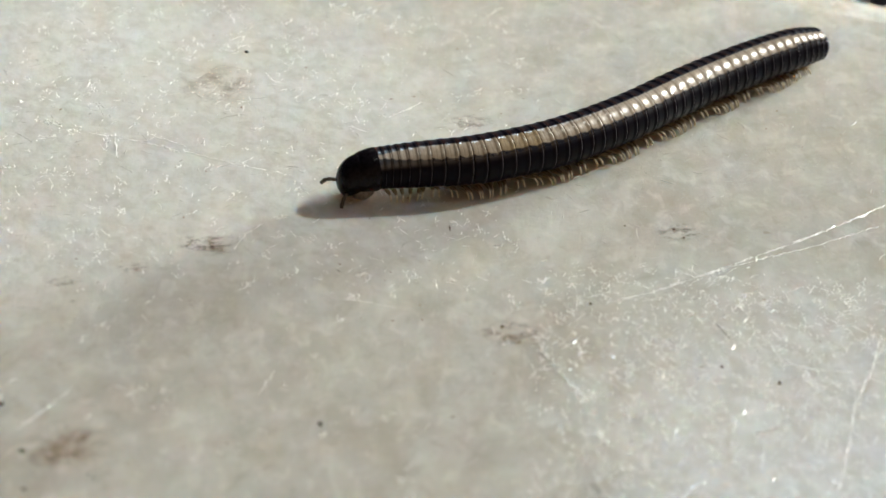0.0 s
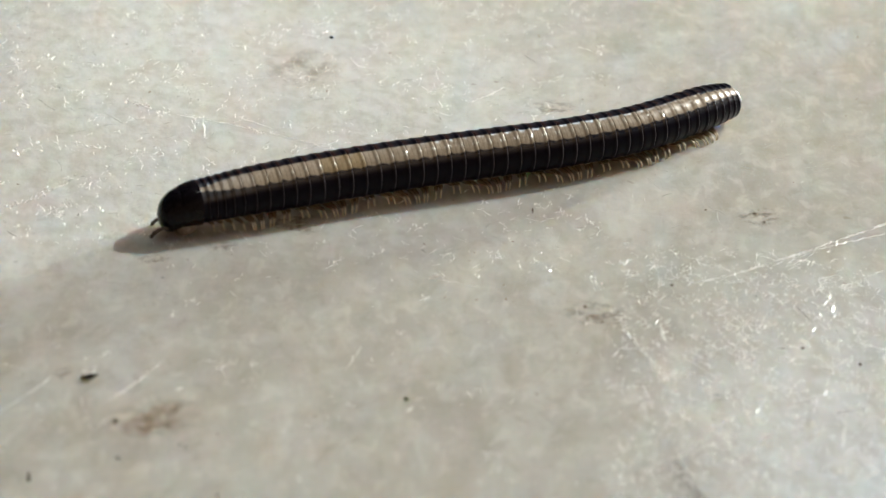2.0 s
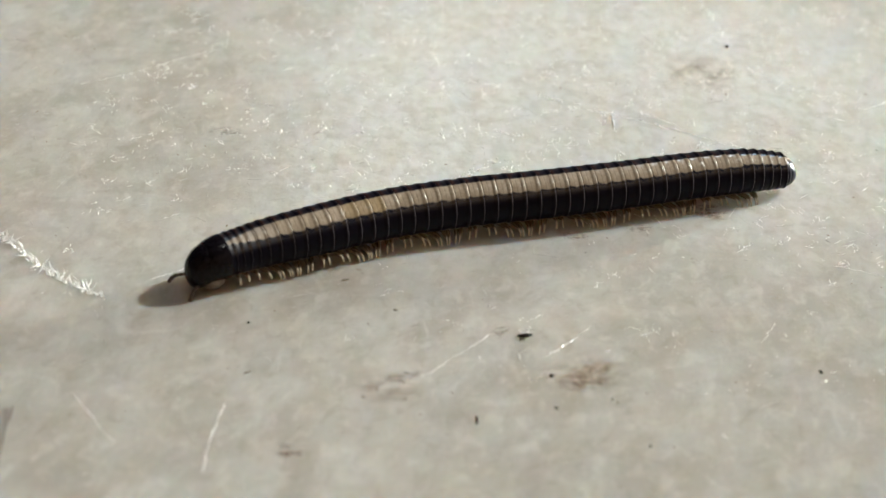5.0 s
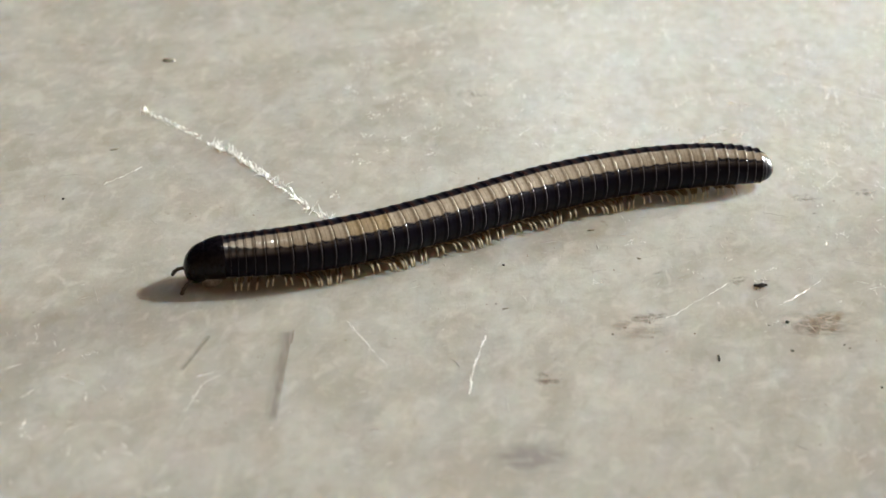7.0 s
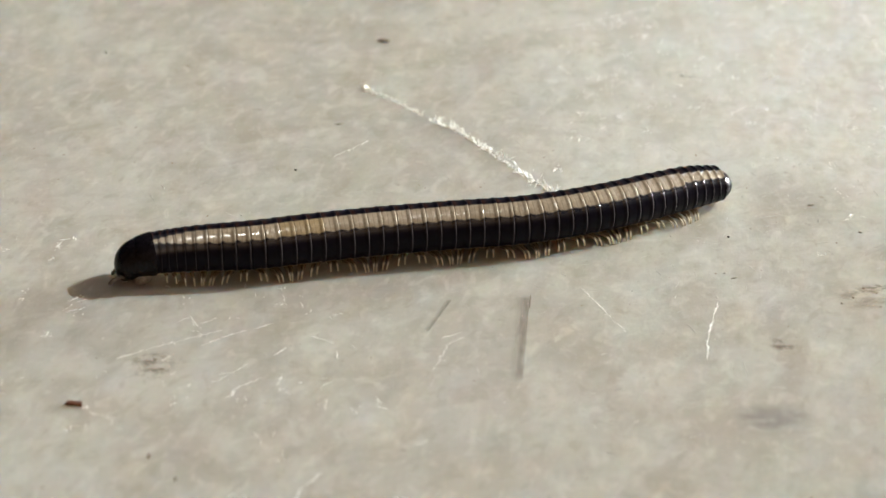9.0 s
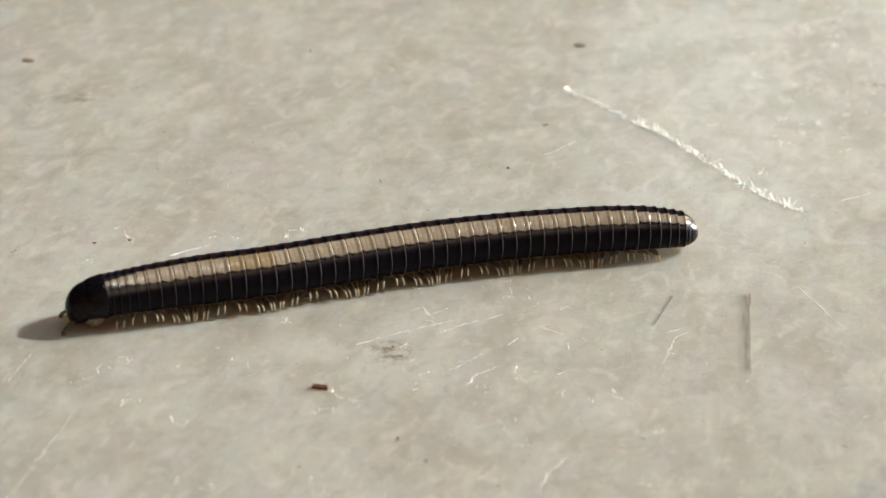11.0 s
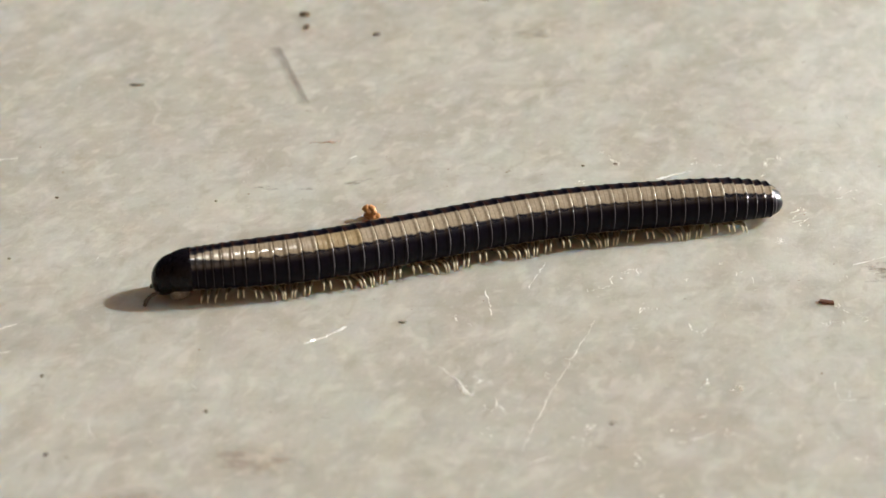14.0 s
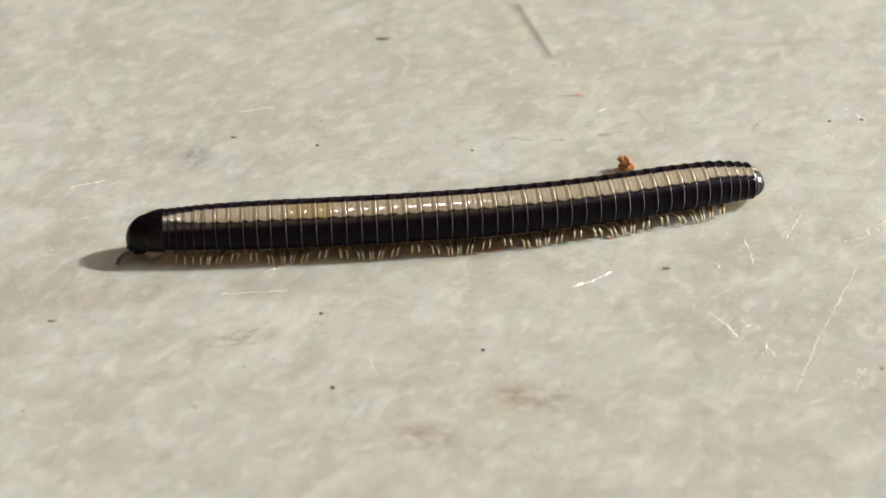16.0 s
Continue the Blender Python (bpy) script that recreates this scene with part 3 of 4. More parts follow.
def build_millipede():
    top = tagged(new("millipede"), "black millipede with a pale tan band, walking over the table top", "millipede")
    rings, end = ring_places()
    parts = {"top": top, "rings": [], "legs": [], "feelers": []}
    plain, amber = ring_mesh("ring", M_RING), ring_mesh("ring", M_RING_AMBER)
    leg_data = [bpy.data.meshes.new("leg"), bpy.data.meshes.new("leg")]
    for data, mirror in zip(leg_data, (False, True)):
        v, f = leg_mesh(mirror)
        data.from_pydata([tuple(p) for p in v], [], f)
        data.materials.append(M_LEG)
        for p in data.polygons:
            p.use_smooth = True
    first = {0: plain, 1: amber}
    for k, m in enumerate(M_NECK):
        first[k + 2] = ring_mesh("ring", m, 0.85)
    first[20] = ring_mesh("ring", M_REAR, 0.65)
    for n, (back, length) in enumerate(rings):
        kind = 20 if n > len(rings) - 6 else 1 if n in (11, 12, 13) else (n + 2 if n < 6 else 0)
        ob = first[kind]
        if ob.get("used"):
            ob = new("ring", ob.data)
        first[kind]["used"] = 1
        ob.parent = top
        k = girth(back) / R
        ob.scale = (length / PITCH, k, k)
        parts["rings"].append((ob, back))
        if n < 1 or n > len(rings) - 4:
            continue
        for pair in ((0.0,) if n < 5 else (0.16, -0.16)):
            for mirror in (False, True):
                leg = new("leg", leg_data[mirror])
                leg.parent = ob
                leg.scale = (PITCH / length, 1, 1)
                parts["legs"].append((leg, back - pair * PITCH, pair, mirror))
    for ob in first.values():
        del ob["used"]
    # head: a domed capsule bent down, under the collar shield
    rows = [(0.50, 0.66, 0.06), (0.30, 0.72, 0.08), (0.05, 0.74, 0.12), (-0.18, 0.72, 0.17), (-0.38, 0.67, 0.23), (-0.56, 0.59, 0.29), (-0.70, 0.48, 0.35), (-0.80, 0.36, 0.40), (-0.86, 0.21, 0.44), (-0.88, 0.07, 0.46)]
    v, f = lathe([(-x * MM, r * R * MM * 0.97, d * MM) for x, r, d in rows], 36, lambda a: (0.95, 1.0))
    parts["head"] = mesh_object("head", v, f, M_HEAD, top, label="glossy black rounded head")
    rows = [(0.66, 0.53, 0.15), (0.64, 0.66, 0.13), (0.54, 0.73, 0.09), (0.34, 0.785, 0.05), (0.08, 0.825, 0.02), (-0.16, 0.848, 0.0), (-0.27, 0.856, 0), (-0.32, 0.845, 0), (-0.33, 0.77, 0)]
    v, f = lathe([(x * MM, r * R * MM, d * MM) for x, r, d in rows], 40)
    parts["collar"] = mesh_object("collar", v, f, M_HEAD, top, label="smooth black collar shield")
    # mouth plate below the head
    rows = [(0.40, 0.05, 0.98), (0.35, 0.27, 0.98), (0.20, 0.43, 0.94), (-0.04, 0.53, 0.89), (-0.34, 0.53, 0.84), (-0.60, 0.42, 0.79), (-0.72, 0.1, 0.76)]
    v, f = lathe([(x * MM, r * MM, d * MM) for x, r, d in rows], 20, lambda a: (1.25, 0.95))
    mesh_object("mouth_plate", v, f, M_MOUTH, parts["head"], label="pale brown mouth plate")
    for side in (1, -1):
        pts = [(0, 0, 0), (0.17, 0.06, 0.02), (0.20, 0.07, 0.02), (0.38, 0.12, -0.02), (0.41, 0.13, -0.03), (0.56, 0.17, -0.11), (0.59, 0.175, -0.13), (0.69, 0.19, -0.25), (0.71, 0.195, -0.28), (0.76, 0.20, -0.42), (0.77, 0.20, -0.47)]
        rad = [0.06, 0.075, 0.055, 0.08, 0.06, 0.085, 0.062, 0.095, 0.07, 0.08, 0.04]
        v, f = tube([(x * MM, side * y * MM, z * MM) for x, y, z in pts], [r * 1.12 * MM for r in rad], 8)
        ob = mesh_object("antenna", v, f, M_ANTENNA, parts["head"], label="dark jointed antenna")
        parts["feelers"].append((ob, side))
    # tail: blunt cone with two valves
    rows = [(0.34, 0.62, 0.0), (0.20, 0.715, 0.0), (0.02, 0.71, 0.0), (-0.14, 0.68, 0.01), (-0.30, 0.63, 0.03), (-0.45, 0.555, 0.06), (-0.58, 0.46, 0.09), (-0.69, 0.345, 0.12), (-0.77, 0.21, 0.15), (-0.80, 0.10, 0.16), (-0.81, 0.03, 0.16)]
    v, f = lathe([(x * MM, r * R * MM, d * MM) for x, r, d in rows], 32)
    parts["tail"] = mesh_object("tail_shield", v, f, M_TAIL, top, label="black blunt glossy tail shield")
    parts["end"] = end
    return parts


ANIMAL = build_millipede()

# ---- marks in the surface ----
RNG = random.Random(7)


def ridge(verts, faces, pts, widths, high):
    """A low three-sided burr along a line lying on the surface."""
    base = len(verts)
    for i, (x, y) in enumerate(pts):
        a, b = pts[max(i - 1, 0)], pts[min(i + 1, len(pts) - 1)]
        dx, dy = b[0] - a[0], b[1] - a[1]
        n = math.hypot(dx, dy) or 1.0
        w = widths[i]
        verts += [((x - dy / n * w) * MM, (y + dx / n * w) * MM, -0.004 * MM), ((x + dy / n * w) * MM, (y - dx / n * w) * MM, -0.004 * MM), (x * MM, y * MM, max(0.004, high * w) * MM)]
    for i in range(len(pts) - 1):
        k = base + 3 * i
        faces += [(k, k + 3, k + 5, k + 2), (k + 2, k + 5, k + 4, k + 1)]
    k = base + 3 * (len(pts) - 1)
    faces += [(base, base + 2, base + 1), (k, k + 1, k + 2)]


def stepped(xy, step, stray):
    """Points along a broken line at even steps, strayed a little."""
    corners = [(xy[i], xy[i + 1]) for i in range(0, len(xy), 2)]
    run = np.concatenate([[0], np.cumsum([math.dist(p, q) for p, q in zip(corners, corners[1:])])])
    at = np.linspace(0, run[-1], max(3, int(run[-1] / step) + 1))
    xs, ys = np.interp(at, run, [p[0] for p in corners]), np.interp(at, run, [p[1] for p in corners])
    return [(x + RNG.gauss(0, stray), y + RNG.gauss(0, stray)) for x, y in zip(xs, ys)]


def glint(verts, faces, rng, x, y, a, n, w, bend, stray):
    """A thin sliver of lifted plastic, tilted to flash the sun at the camera."""
    lean = Vector((0.40 + rng.gauss(0, stray), -0.19 + rng.gauss(0, stray), 0.88)).normalized()
    k = len(verts)
    for u, f in ((-0.5, 0.3), (-0.2, 1.0), (0.15, rng.uniform(0.5, 1.2)), (0.5, 0.2)):
        d = Vector((math.cos(a + bend * u), math.sin(a + bend * u), 0))
        side = (d - lean * d.dot(lean)).normalized().cross(lean) * w * f
        at = Vector((x, y, 0.006 + w * 0.6)) + d * n * u
        verts += [tuple((at - side) * MM), tuple((at + side) * MM)]
    for i in range(3):
        faces.append((k + 2 * i, k + 2 * i + 1, k + 2 * i + 3, k + 2 * i + 2))


def scratch(*xy, wide=0.03, stray=0.035, material=None, name="scratch", label=""):
    pts = stepped(xy, 0.16, stray * 0.7)
    widths = [1.35 * wide * RNG.choice((0.08, 0.3, 0.5, 0.9, 1.5)) * min(1.0, 0.3 + i, 0.3 + len(pts) - 1 - i) for i in range(len(pts))]
    if material:
        widths = [wide * (0.75 + 0.4 * math.sin(math.pi * i / (len(pts) - 1))) for i in range(len(pts))]
    else:
        widths = [(widths[max(i - 1, 0)] + 2 * widths[i] + widths[min(i + 1, len(pts) - 1)]) / 4 for i in range(len(pts))]
    verts, faces = [], []
    ridge(verts, faces, pts, widths, 0.15)
    if not material:
        for (x, y), (x2, y2) in zip(pts, pts[1:]):
            if RNG.random() < 0.55:
                glint(verts, faces, RNG, x, y, math.atan2(y2 - y, x2 - x) + RNG.gauss(0, 0.3), RNG.uniform(0.1, 0.32), wide * RNG.uniform(0.3, 0.75), RNG.gauss(0, 0.3), 0.14)
    return mesh_object(name, verts, faces, material or M_SCRATCH, SURFACE[0], False, label)


def torn_flake(verts, faces, rng, x, y, n, w, lift, stray):
    """A thin torn blade of plastic, leaning up out of the surface to flash sun at the camera."""
    lean = Vector((0.45 + rng.gauss(0, stray), -0.21 + rng.gauss(0, stray), 0.87)).normalized()
    along = Vector((rng.gauss(-0.1, 0.7), rng.gauss(0.8, 0.5), 0.5))
    along = (along - lean * along.dot(lean)).normalized()
    if along.z < 0:
        along = -along
    side = along.cross(lean) * w
    at = Vector((x, y, 0.004 + lift * rng.random()))
    tip, mid = at + along * n, at + along * n * 0.5 + lean * n * 0.06
    k = len(verts)
    verts += [tuple(p * MM) for p in (at - side, at + side, mid - side * 0.8, mid + side * 0.8, tip, at - Vector((0, 0, at.z + 0.004)))]
    faces += [(k, k + 1, k + 3, k + 2), (k + 2, k + 3, k + 4), (k, k + 1, k + 5)]


def burr_trail(*xy, dense=1.0, tall=1.0):
    """A scratch whose rim stands up in many small white burrs."""
    verts, faces = [], []
    ridge(verts, faces, stepped(xy, 0.16, 0.05), [0.05 * RNG.choice((0.05, 0.2, 0.5, 1.2)) for _ in range(400)], 0.3)
    trail = mesh_object("burred_scratch", verts, faces, M_SCRATCH, SURFACE[0], False, "white fuzzy scratch with raised burrs")
    verts, faces = [], []
    for x, y in stepped(xy, 0.045 / dense, 0.09):
        torn_flake(verts, faces, RNG, x, y, RNG.choice((0.06, 0.1, 0.16, 0.25, 0.38)) * RNG.uniform(0.7, 1.2) * tall, RNG.uniform(0.02, 0.045), 0.05, 0.28)
    mesh_object("burrs", verts, faces, M_BURR, trail, False)


def stain(x, y, rx, ry, kind="brown", turn=20.0):
    """A thin deposit: one shared disc, scaled."""
    if "disc" not in SHARED:
        v = [(0, 0, 0)] + [(math.cos(k * math.pi / 12), math.sin(k * math.pi / 12), 0) for k in range(24)]
        SHARED["disc"] = (v, [(0, k + 1, (k + 1) % 24 + 1) for k in range(24)])
    if kind not in SHARED:
        ob = mesh_object("stain", *SHARED["disc"], M_STAINS[kind], SURFACE[0], False)
        SHARED[kind] = ob.data
    else:
        ob = new("stain", SHARED[kind])
        ob.parent = SURFACE[0]
    ob.matrix_basis = pose(x * MM, y * MM, (0.010 + 0.002 * RNG.random()) * MM, 0, 0, turn)
    ob.scale = (rx * MM, ry * MM, MM)
    ob.visible_shadow = True


def scored(x0, y0, x1, y1, wide):
    """A flat grey streak with one sharp edge: soft shade beside a score, painted on and fading towards the other side.
    """
    n, m = 12, 4
    verts = [(i / m, k / n, 0) for k in range(n + 1) for i in range(m + 1)]
    faces = [(k * (m + 1) + i, k * (m + 1) + i + 1, (k + 1) * (m + 1) + i + 1, (k + 1) * (m + 1) + i) for k in range(n) for i in range(m)]
    ob = mesh_object("scored_streak", verts, faces, M_SCORE_SHADE, SURFACE[0], False, "grey streak of painted shade with one sharp edge")
    long = math.dist((x0, y0), (x1, y1))
    turn = math.degrees(math.atan2(y1 - y0, x1 - x0)) - 90
    ob.matrix_basis = pose(x0 * MM, y0 * MM, 0.009 * MM, 0, 0, turn)
    ob.scale = (wide * MM, long * MM, MM)


SHARED = {}


def flecks():
    """Countless short white scuffs, all in one mesh."""
    verts, faces = [], []
    rng = random.Random(11)
    made = 0
    while made < 5200:
        x = rng.uniform(-112, 30)
        y = rng.uniform(-6, 98)
        mid = float(np.interp(x, [-90, 20], [14, 86]))
        if abs(y - mid - 2) > 42:
            continue
        dense = 0.35 + 0.8 * noise.noise(Vector((x * 0.09, y * 0.09, 3.0))) + 0.5 * noise.noise(Vector((x * 0.3, y * 0.3, 7.0)))
        if x > -34 and y > mid - 4:
            dense += 0.45
        if x > 4 and y < 72:
            dense += 0.6
        if x < -44:
            dense -= 0.38
        if rng.random() > dense:
            continue
        a = radians(rng.choice((rng.gauss(44, 16), rng.gauss(44, 16), rng.gauss(118, 18), rng.uniform(0, 180))))
        n = min(1.5, rng.expovariate(1 / 0.24) + 0.06)
        w = rng.choice((0.012, 0.018, 0.025, 0.035, 0.05))
        bend = rng.gauss(0, 0.25)
        pts = [(x + math.cos(a + bend * u) * n * u, y + math.sin(a + bend * u) * n * u) for u in (-0.5, -0.15, 0.2, 0.5)]
        ridge(verts, faces, pts, [w * 0.3, w, w * rng.uniform(0.5, 1.3), w * 0.2], rng.uniform(0.02, 0.22) if rng.random() < 0.9 else rng.uniform(0.3, 0.8))
        made += 1
    ob = mesh_object("scuffs", verts, faces, M_SCUFF, SURFACE[0], False, "countless short white scuffs")
    tagged(ob, kind="stuff")


def nicks():
    """Clumps of small torn nicks in scuffed areas, tilted to flash sun at the camera, all in one mesh."""
    verts, faces = [], []
    rng = random.Random(21)
    for area, clumps in (((4, 25, 51, 71), 1350), ((-38, 3, 67, 92), 620), ((-36, 3, 54, 66), 40), ((-62, -34, 18, 46), 90)):
        for _ in range(clumps):
            cx, cy = rng.uniform(area[0], area[1]), rng.uniform(area[2], area[3])
            size = rng.choice((0.12, 0.18, 0.25, 0.4, 0.9))
            for _ in range(rng.randint(2, 7)):
                x, y = rng.gauss(cx, size), rng.gauss(cy, size)
                a, bend, n = radians(rng.choice((rng.gauss(46, 14), rng.gauss(125, 22), rng.uniform(0, 180)))), rng.gauss(0, 0.3), min(0.6, 0.05 + rng.expovariate(1 / 0.10))
                for _ in range(rng.choice((1, 1, 2, 3))):
                    glint(verts, faces, rng, x, y, a, n, rng.choice((0.008, 0.012, 0.018, 0.026)), bend, 0.20)
                    x, y, a, n = x + math.cos(a) * n * 0.8, y + math.sin(a) * n * 0.8, a + rng.gauss(0, 0.5), n * rng.uniform(0.5, 1.0)
                if rng.random() < 0.12:
                    for _ in range(rng.choice((1, 2, 3))):
                        torn_flake(verts, faces, rng, x + rng.gauss(0, 0.08), y + rng.gauss(0, 0.08), rng.uniform(0.06, 0.2), rng.uniform(0.012, 0.03), 0.0, 0.17)
    ob = mesh_object("nicks", verts, faces, M_BURR, SURFACE[0], False, "clumps of small torn white nicks")
    tagged(ob, kind="stuff")


def pits():
    """Fine brown dust grains, all in one mesh."""
    verts, faces = [], []
    rng = random.Random(5)
    made = 0
    while made < 900:
        x, y = rng.uniform(-112, 30), rng.uniform(-6, 98)
        mid = float(np.interp(x, [-90, 20], [14, 86]))
        if abs(y - mid - 2) > 42 or rng.random() > 0.4 + 0.8 * noise.noise(Vector((x * 0.12, y * 0.12, 9.0))):
            continue
        r, a = rng.choice((0.015, 0.02, 0.02, 0.03, 0.045)), rng.uniform(0, 3.1)
        k, long = len(verts), rng.uniform(1.0, 2.6)
        for i in range(6):
            u, v = math.cos(i * math.pi / 3) * r * long, math.sin(i * math.pi / 3) * r * rng.uniform(0.7, 1.2)
            verts.append(((x + u * math.cos(a) - v * math.sin(a)) * MM, (y + u * math.sin(a) + v * math.cos(a)) * MM, -0.002 * MM))
        verts.append((x * MM, y * MM, r * 0.45 * MM))
        faces += [(k + i, k + (i + 1) % 6, k + 6) for i in range(6)]
        made += 1
    ob = mesh_object("dust", verts, faces, M_DUST, SURFACE[0], True, "fine brown dust grains")
    tagged(ob, kind="stuff")


def score_shade_material():
    # soft shade painted as grey alpha, sharp at one edge and fading across
    n = Nodes("painted_score_shade", 0.55, 0.0, 0.3)
    xyz = n.tree.nodes.new("ShaderNodeSeparateXYZ")
    n.put(xyz.inputs[0], n.coords.outputs["Object"])
    x, y = xyz.outputs[0], xyz.outputs[1]
    grain = n.add("ShaderNodeTexNoise", 0, None, Vector=n.coords.outputs["Object"], Scale=5.0, Detail=4.0)
    ends = n.math("MULTIPLY", n.ramp(y, 0.0, 0.06), n.ramp(y, 1.0, 0.86))
    edge = n.math("MULTIPLY", n.ramp(x, 0.0, 0.10), n.ramp(x, 0.95, 0.12))
    n.put(n.shader.inputs["Alpha"], n.math("MULTIPLY", n.math("MULTIPLY", ends, edge), n.ramp(grain, 0.2, 0.8, 0.22, 0.5)))
    return n.done(n.mix(grain, (0.20, 0.165, 0.145), (0.30, 0.255, 0.225)))


M_SCORE_SHADE = score_shade_material()
M_DUST = plain_material("brown_dust", (0.27, 0.19, 0.13), 0.8, 0.2, 0.5, 900.0)

scratch(7, 68.5, 8.8, 69.5, 11.9, 71.8, 14.7, 73.9, 17.3, 76, 19.2, 77.7, wide=0.055)
scratch(10.6, 70.9, 12.9, 72.3, 15.7, 73.9, 18.8, 76, wide=0.04)
scratch(17.7, 67.6, 17.2, 65.7, 16.2, 63.1, 15.7, 60.6, 15, 57.8, wide=0.055)
scratch(12.3, 58.9, 12.5, 60.2, wide=0.05)
burr_trail(2.8, 68.4, 3.2, 67.3, dense=0.7, tall=0.4)
burr_trail(3.7, 66.1, 4.6, 64.0, 5.4, 62.5, dense=0.8, tall=0.45)
burr_trail(5.3, 62.6, 5.9, 61.7, dense=1.2, tall=0.5)
burr_trail(6.3, 60.2, 6.7, 59.4, dense=0.7, tall=0.5)
burr_trail(-21.5, 69.0, -20.7, 69.6, -20.1, 70.5, dense=0.7, tall=0.4)
burr_trail(-20.1, 70.5, -19.1, 71.7, dense=0.3, tall=0.4)
burr_trail(-19.9, 74.4, -19.0, 74.2, -18.4, 74.3, dense=0.9, tall=0.4)
burr_trail(-22.3, 73.7, -22.0, 72.9, dense=0.6, tall=0.4)
burr_trail(-18.4, 78.2, -17.3, 78.0, dense=1.1, tall=0.4)
burr_trail(-15.1, 77.4, -15.0, 76.3, dense=0.9, tall=0.4)
burr_trail(-12.6, 77.1, -12.0, 76.7, dense=0.8, tall=0.4)
scratch(-16.1, 77.6, -13.8, 77.3, -11.5, 76.8, -9.2, 76.1, -7.2, 75.8, wide=0.045)
scratch(-14.8, 77.6, -14.4, 75.8, wide=0.04)
scratch(-9, 84.3, -8.5, 83.5, -7.6, 83.5, wide=0.045)
scratch(-3, 81.3, -2.2, 82.1, -1.6, 82.9, wide=0.06)
scratch(-8.5, 69.8, -8.2, 70.9, -7.6, 71.7, wide=0.04)
scratch(13.5, 65.5, 14.8, 65.2, 16.4, 65.2, wide=0.05)
scratch(-3.8, 67, -2.8, 66.9, -1.6, 66.7)
scratch(-6.3, 60.5, -5.9, 62.1)
scratch(-13.2, 77.9, -11.6, 77.2, wide=0.045)
scratch(-39.7, 73.5, -37.8, 75.1, -36, 77.3, -34.6, 78.5)
scratch(-26, 51.2, -25.9, 49.7, -25.8, 48.2, -25.6, 47, wide=0.05)
scratch(-14.6, 57.3, -13.9, 58.5, -13.2, 59.8, wide=0.04)
scratch(-19.1, 54.7, -18, 56.6, -17, 58.3)
scratch(-36.2, 44.7, -35.5, 45.5, wide=0.05)
scratch(-32.5, 62.9, -31.7, 63.6, wide=0.05)
scratch(-31.7, 50.3, -30.4, 49, -29.1, 47.7)
scratch(-35.8, 42.5, -35.8, 44.6, -35.3, 45.1)
scratch(-66.8, 23.7, -66.3, 24.4, -65.8, 25.5, wide=0.07)
scratch(-61.7, 30.4, -61.2, 29.7, -60.7, 28.8, wide=0.05)
scratch(-58.3, 42.3, -57, 43.8, wide=0.06)
scratch(-42.8, 38.1, -42.8, 38.7, -42.1, 39.7, wide=0.04)
scratch(-38.1, 32.5, -38.1, 33.7, -37.7, 34.9)
scratch(-78.9, 19, -78.2, 20, wide=0.05)
scratch(-61.1, 24.6, -60.2, 24.1, -59.4, 23.5, wide=0.045)
scratch(-56, 21, -56.4, 24.6, -56.5, 27.3, -56.7, 30.7, wide=0.018)
scratch(-72, 38, -71.8, 38.4, wide=0.07)
scratch(-60.1, 31.3, -60.2, 33.6)
scratch(-79.6, 16.7, -78.5, 17.4, -77.3, 18.2, wide=0.03)
scratch(-90.4, 21, -89.4, 22.2, wide=0.045)
scratch(-45.2, 41, -44.3, 42.2, -43.1, 43.4, wide=0.04)
scratch(-41.5, 43.1, -40.2, 42.9)
scratch(-48.1, 39, -46.5, 40.7, -44.9, 42.2)
scratch(-43.8, 38.8, -42.9, 40.4)
scratch(-87.3, 30.4, -86.1, 31.5)
scratch(-45.6, 57.1, -44.5, 59.2)
scratch(-31.4, 58.4, -30.1, 59.7)
burr_trail(-46.5, 64.1, -46.1, 63.7, dense=2.0)
burr_trail(-46.1, 63.8, -44.9, 63.4, -42.9, 62.4, dense=0.8, tall=0.45)
burr_trail(-42.4, 62.1, -41.0, 61.6, -39.9, 60.8, -38.2, 59.8, -37.0, 58.8, -34.8, 57.4, -32.8, 56.7, tall=1.3)
scored(-33.62, 49.04, -32.12, 42.7, 0.75)
scored(6.2, 57.4, 8.0, 53.6, 1.0)
scored(-36.65, 47.6, -36.85, 44.8, 0.3)
scored(-80.60, 47.05, -75.95, 41.85, 0.85)
# the groove's shade, painted as dark colour on a low ridge
scratch(-33.62, 49.04, -33.5, 48.6, -33.4, 48.1, wide=0.05, stray=0.01, material=M_GROOVE_SHADE, name="groove", label="thin grey scored line")

stain(-53.3, 22.4, 0.35, 0.2, "pale")
stain(-53.5, 24.0, 0.3, 0.2, "pale")
stain(-83.4, 54.0, 0.9, 0.4, "pale")
stain(-73.9, 34.0, 0.5, 0.16, "brown", 30)
stain(-72.5, 34.7, 0.6, 0.2, "brown", 30)
burr_trail(-59.7, 23.5, -59.3, 23.3, dense=1.2, tall=0.45)
burr_trail(-49.9, 28.3, -49.6, 28.1, dense=1.2, tall=0.45)
stain(-9.2, 69.9, 1.3, 0.9)
stain(-14.8, 66.4, 0.9, 0.5)
stain(0.6, 81.4, 1.5, 0.9)
stain(-11.1, 82.8, 2.4, 2.2, "pale")
stain(9.9, 74.0, 1.3, 0.9)
stain(3.0, 65.7, 1.7, 1.3)
stain(-31.9, 70.9, 1.0, 0.6)
stain(-12.3, 67.8, 0.9, 0.5)
stain(-10.0, 69.9, 1.2, 0.9)
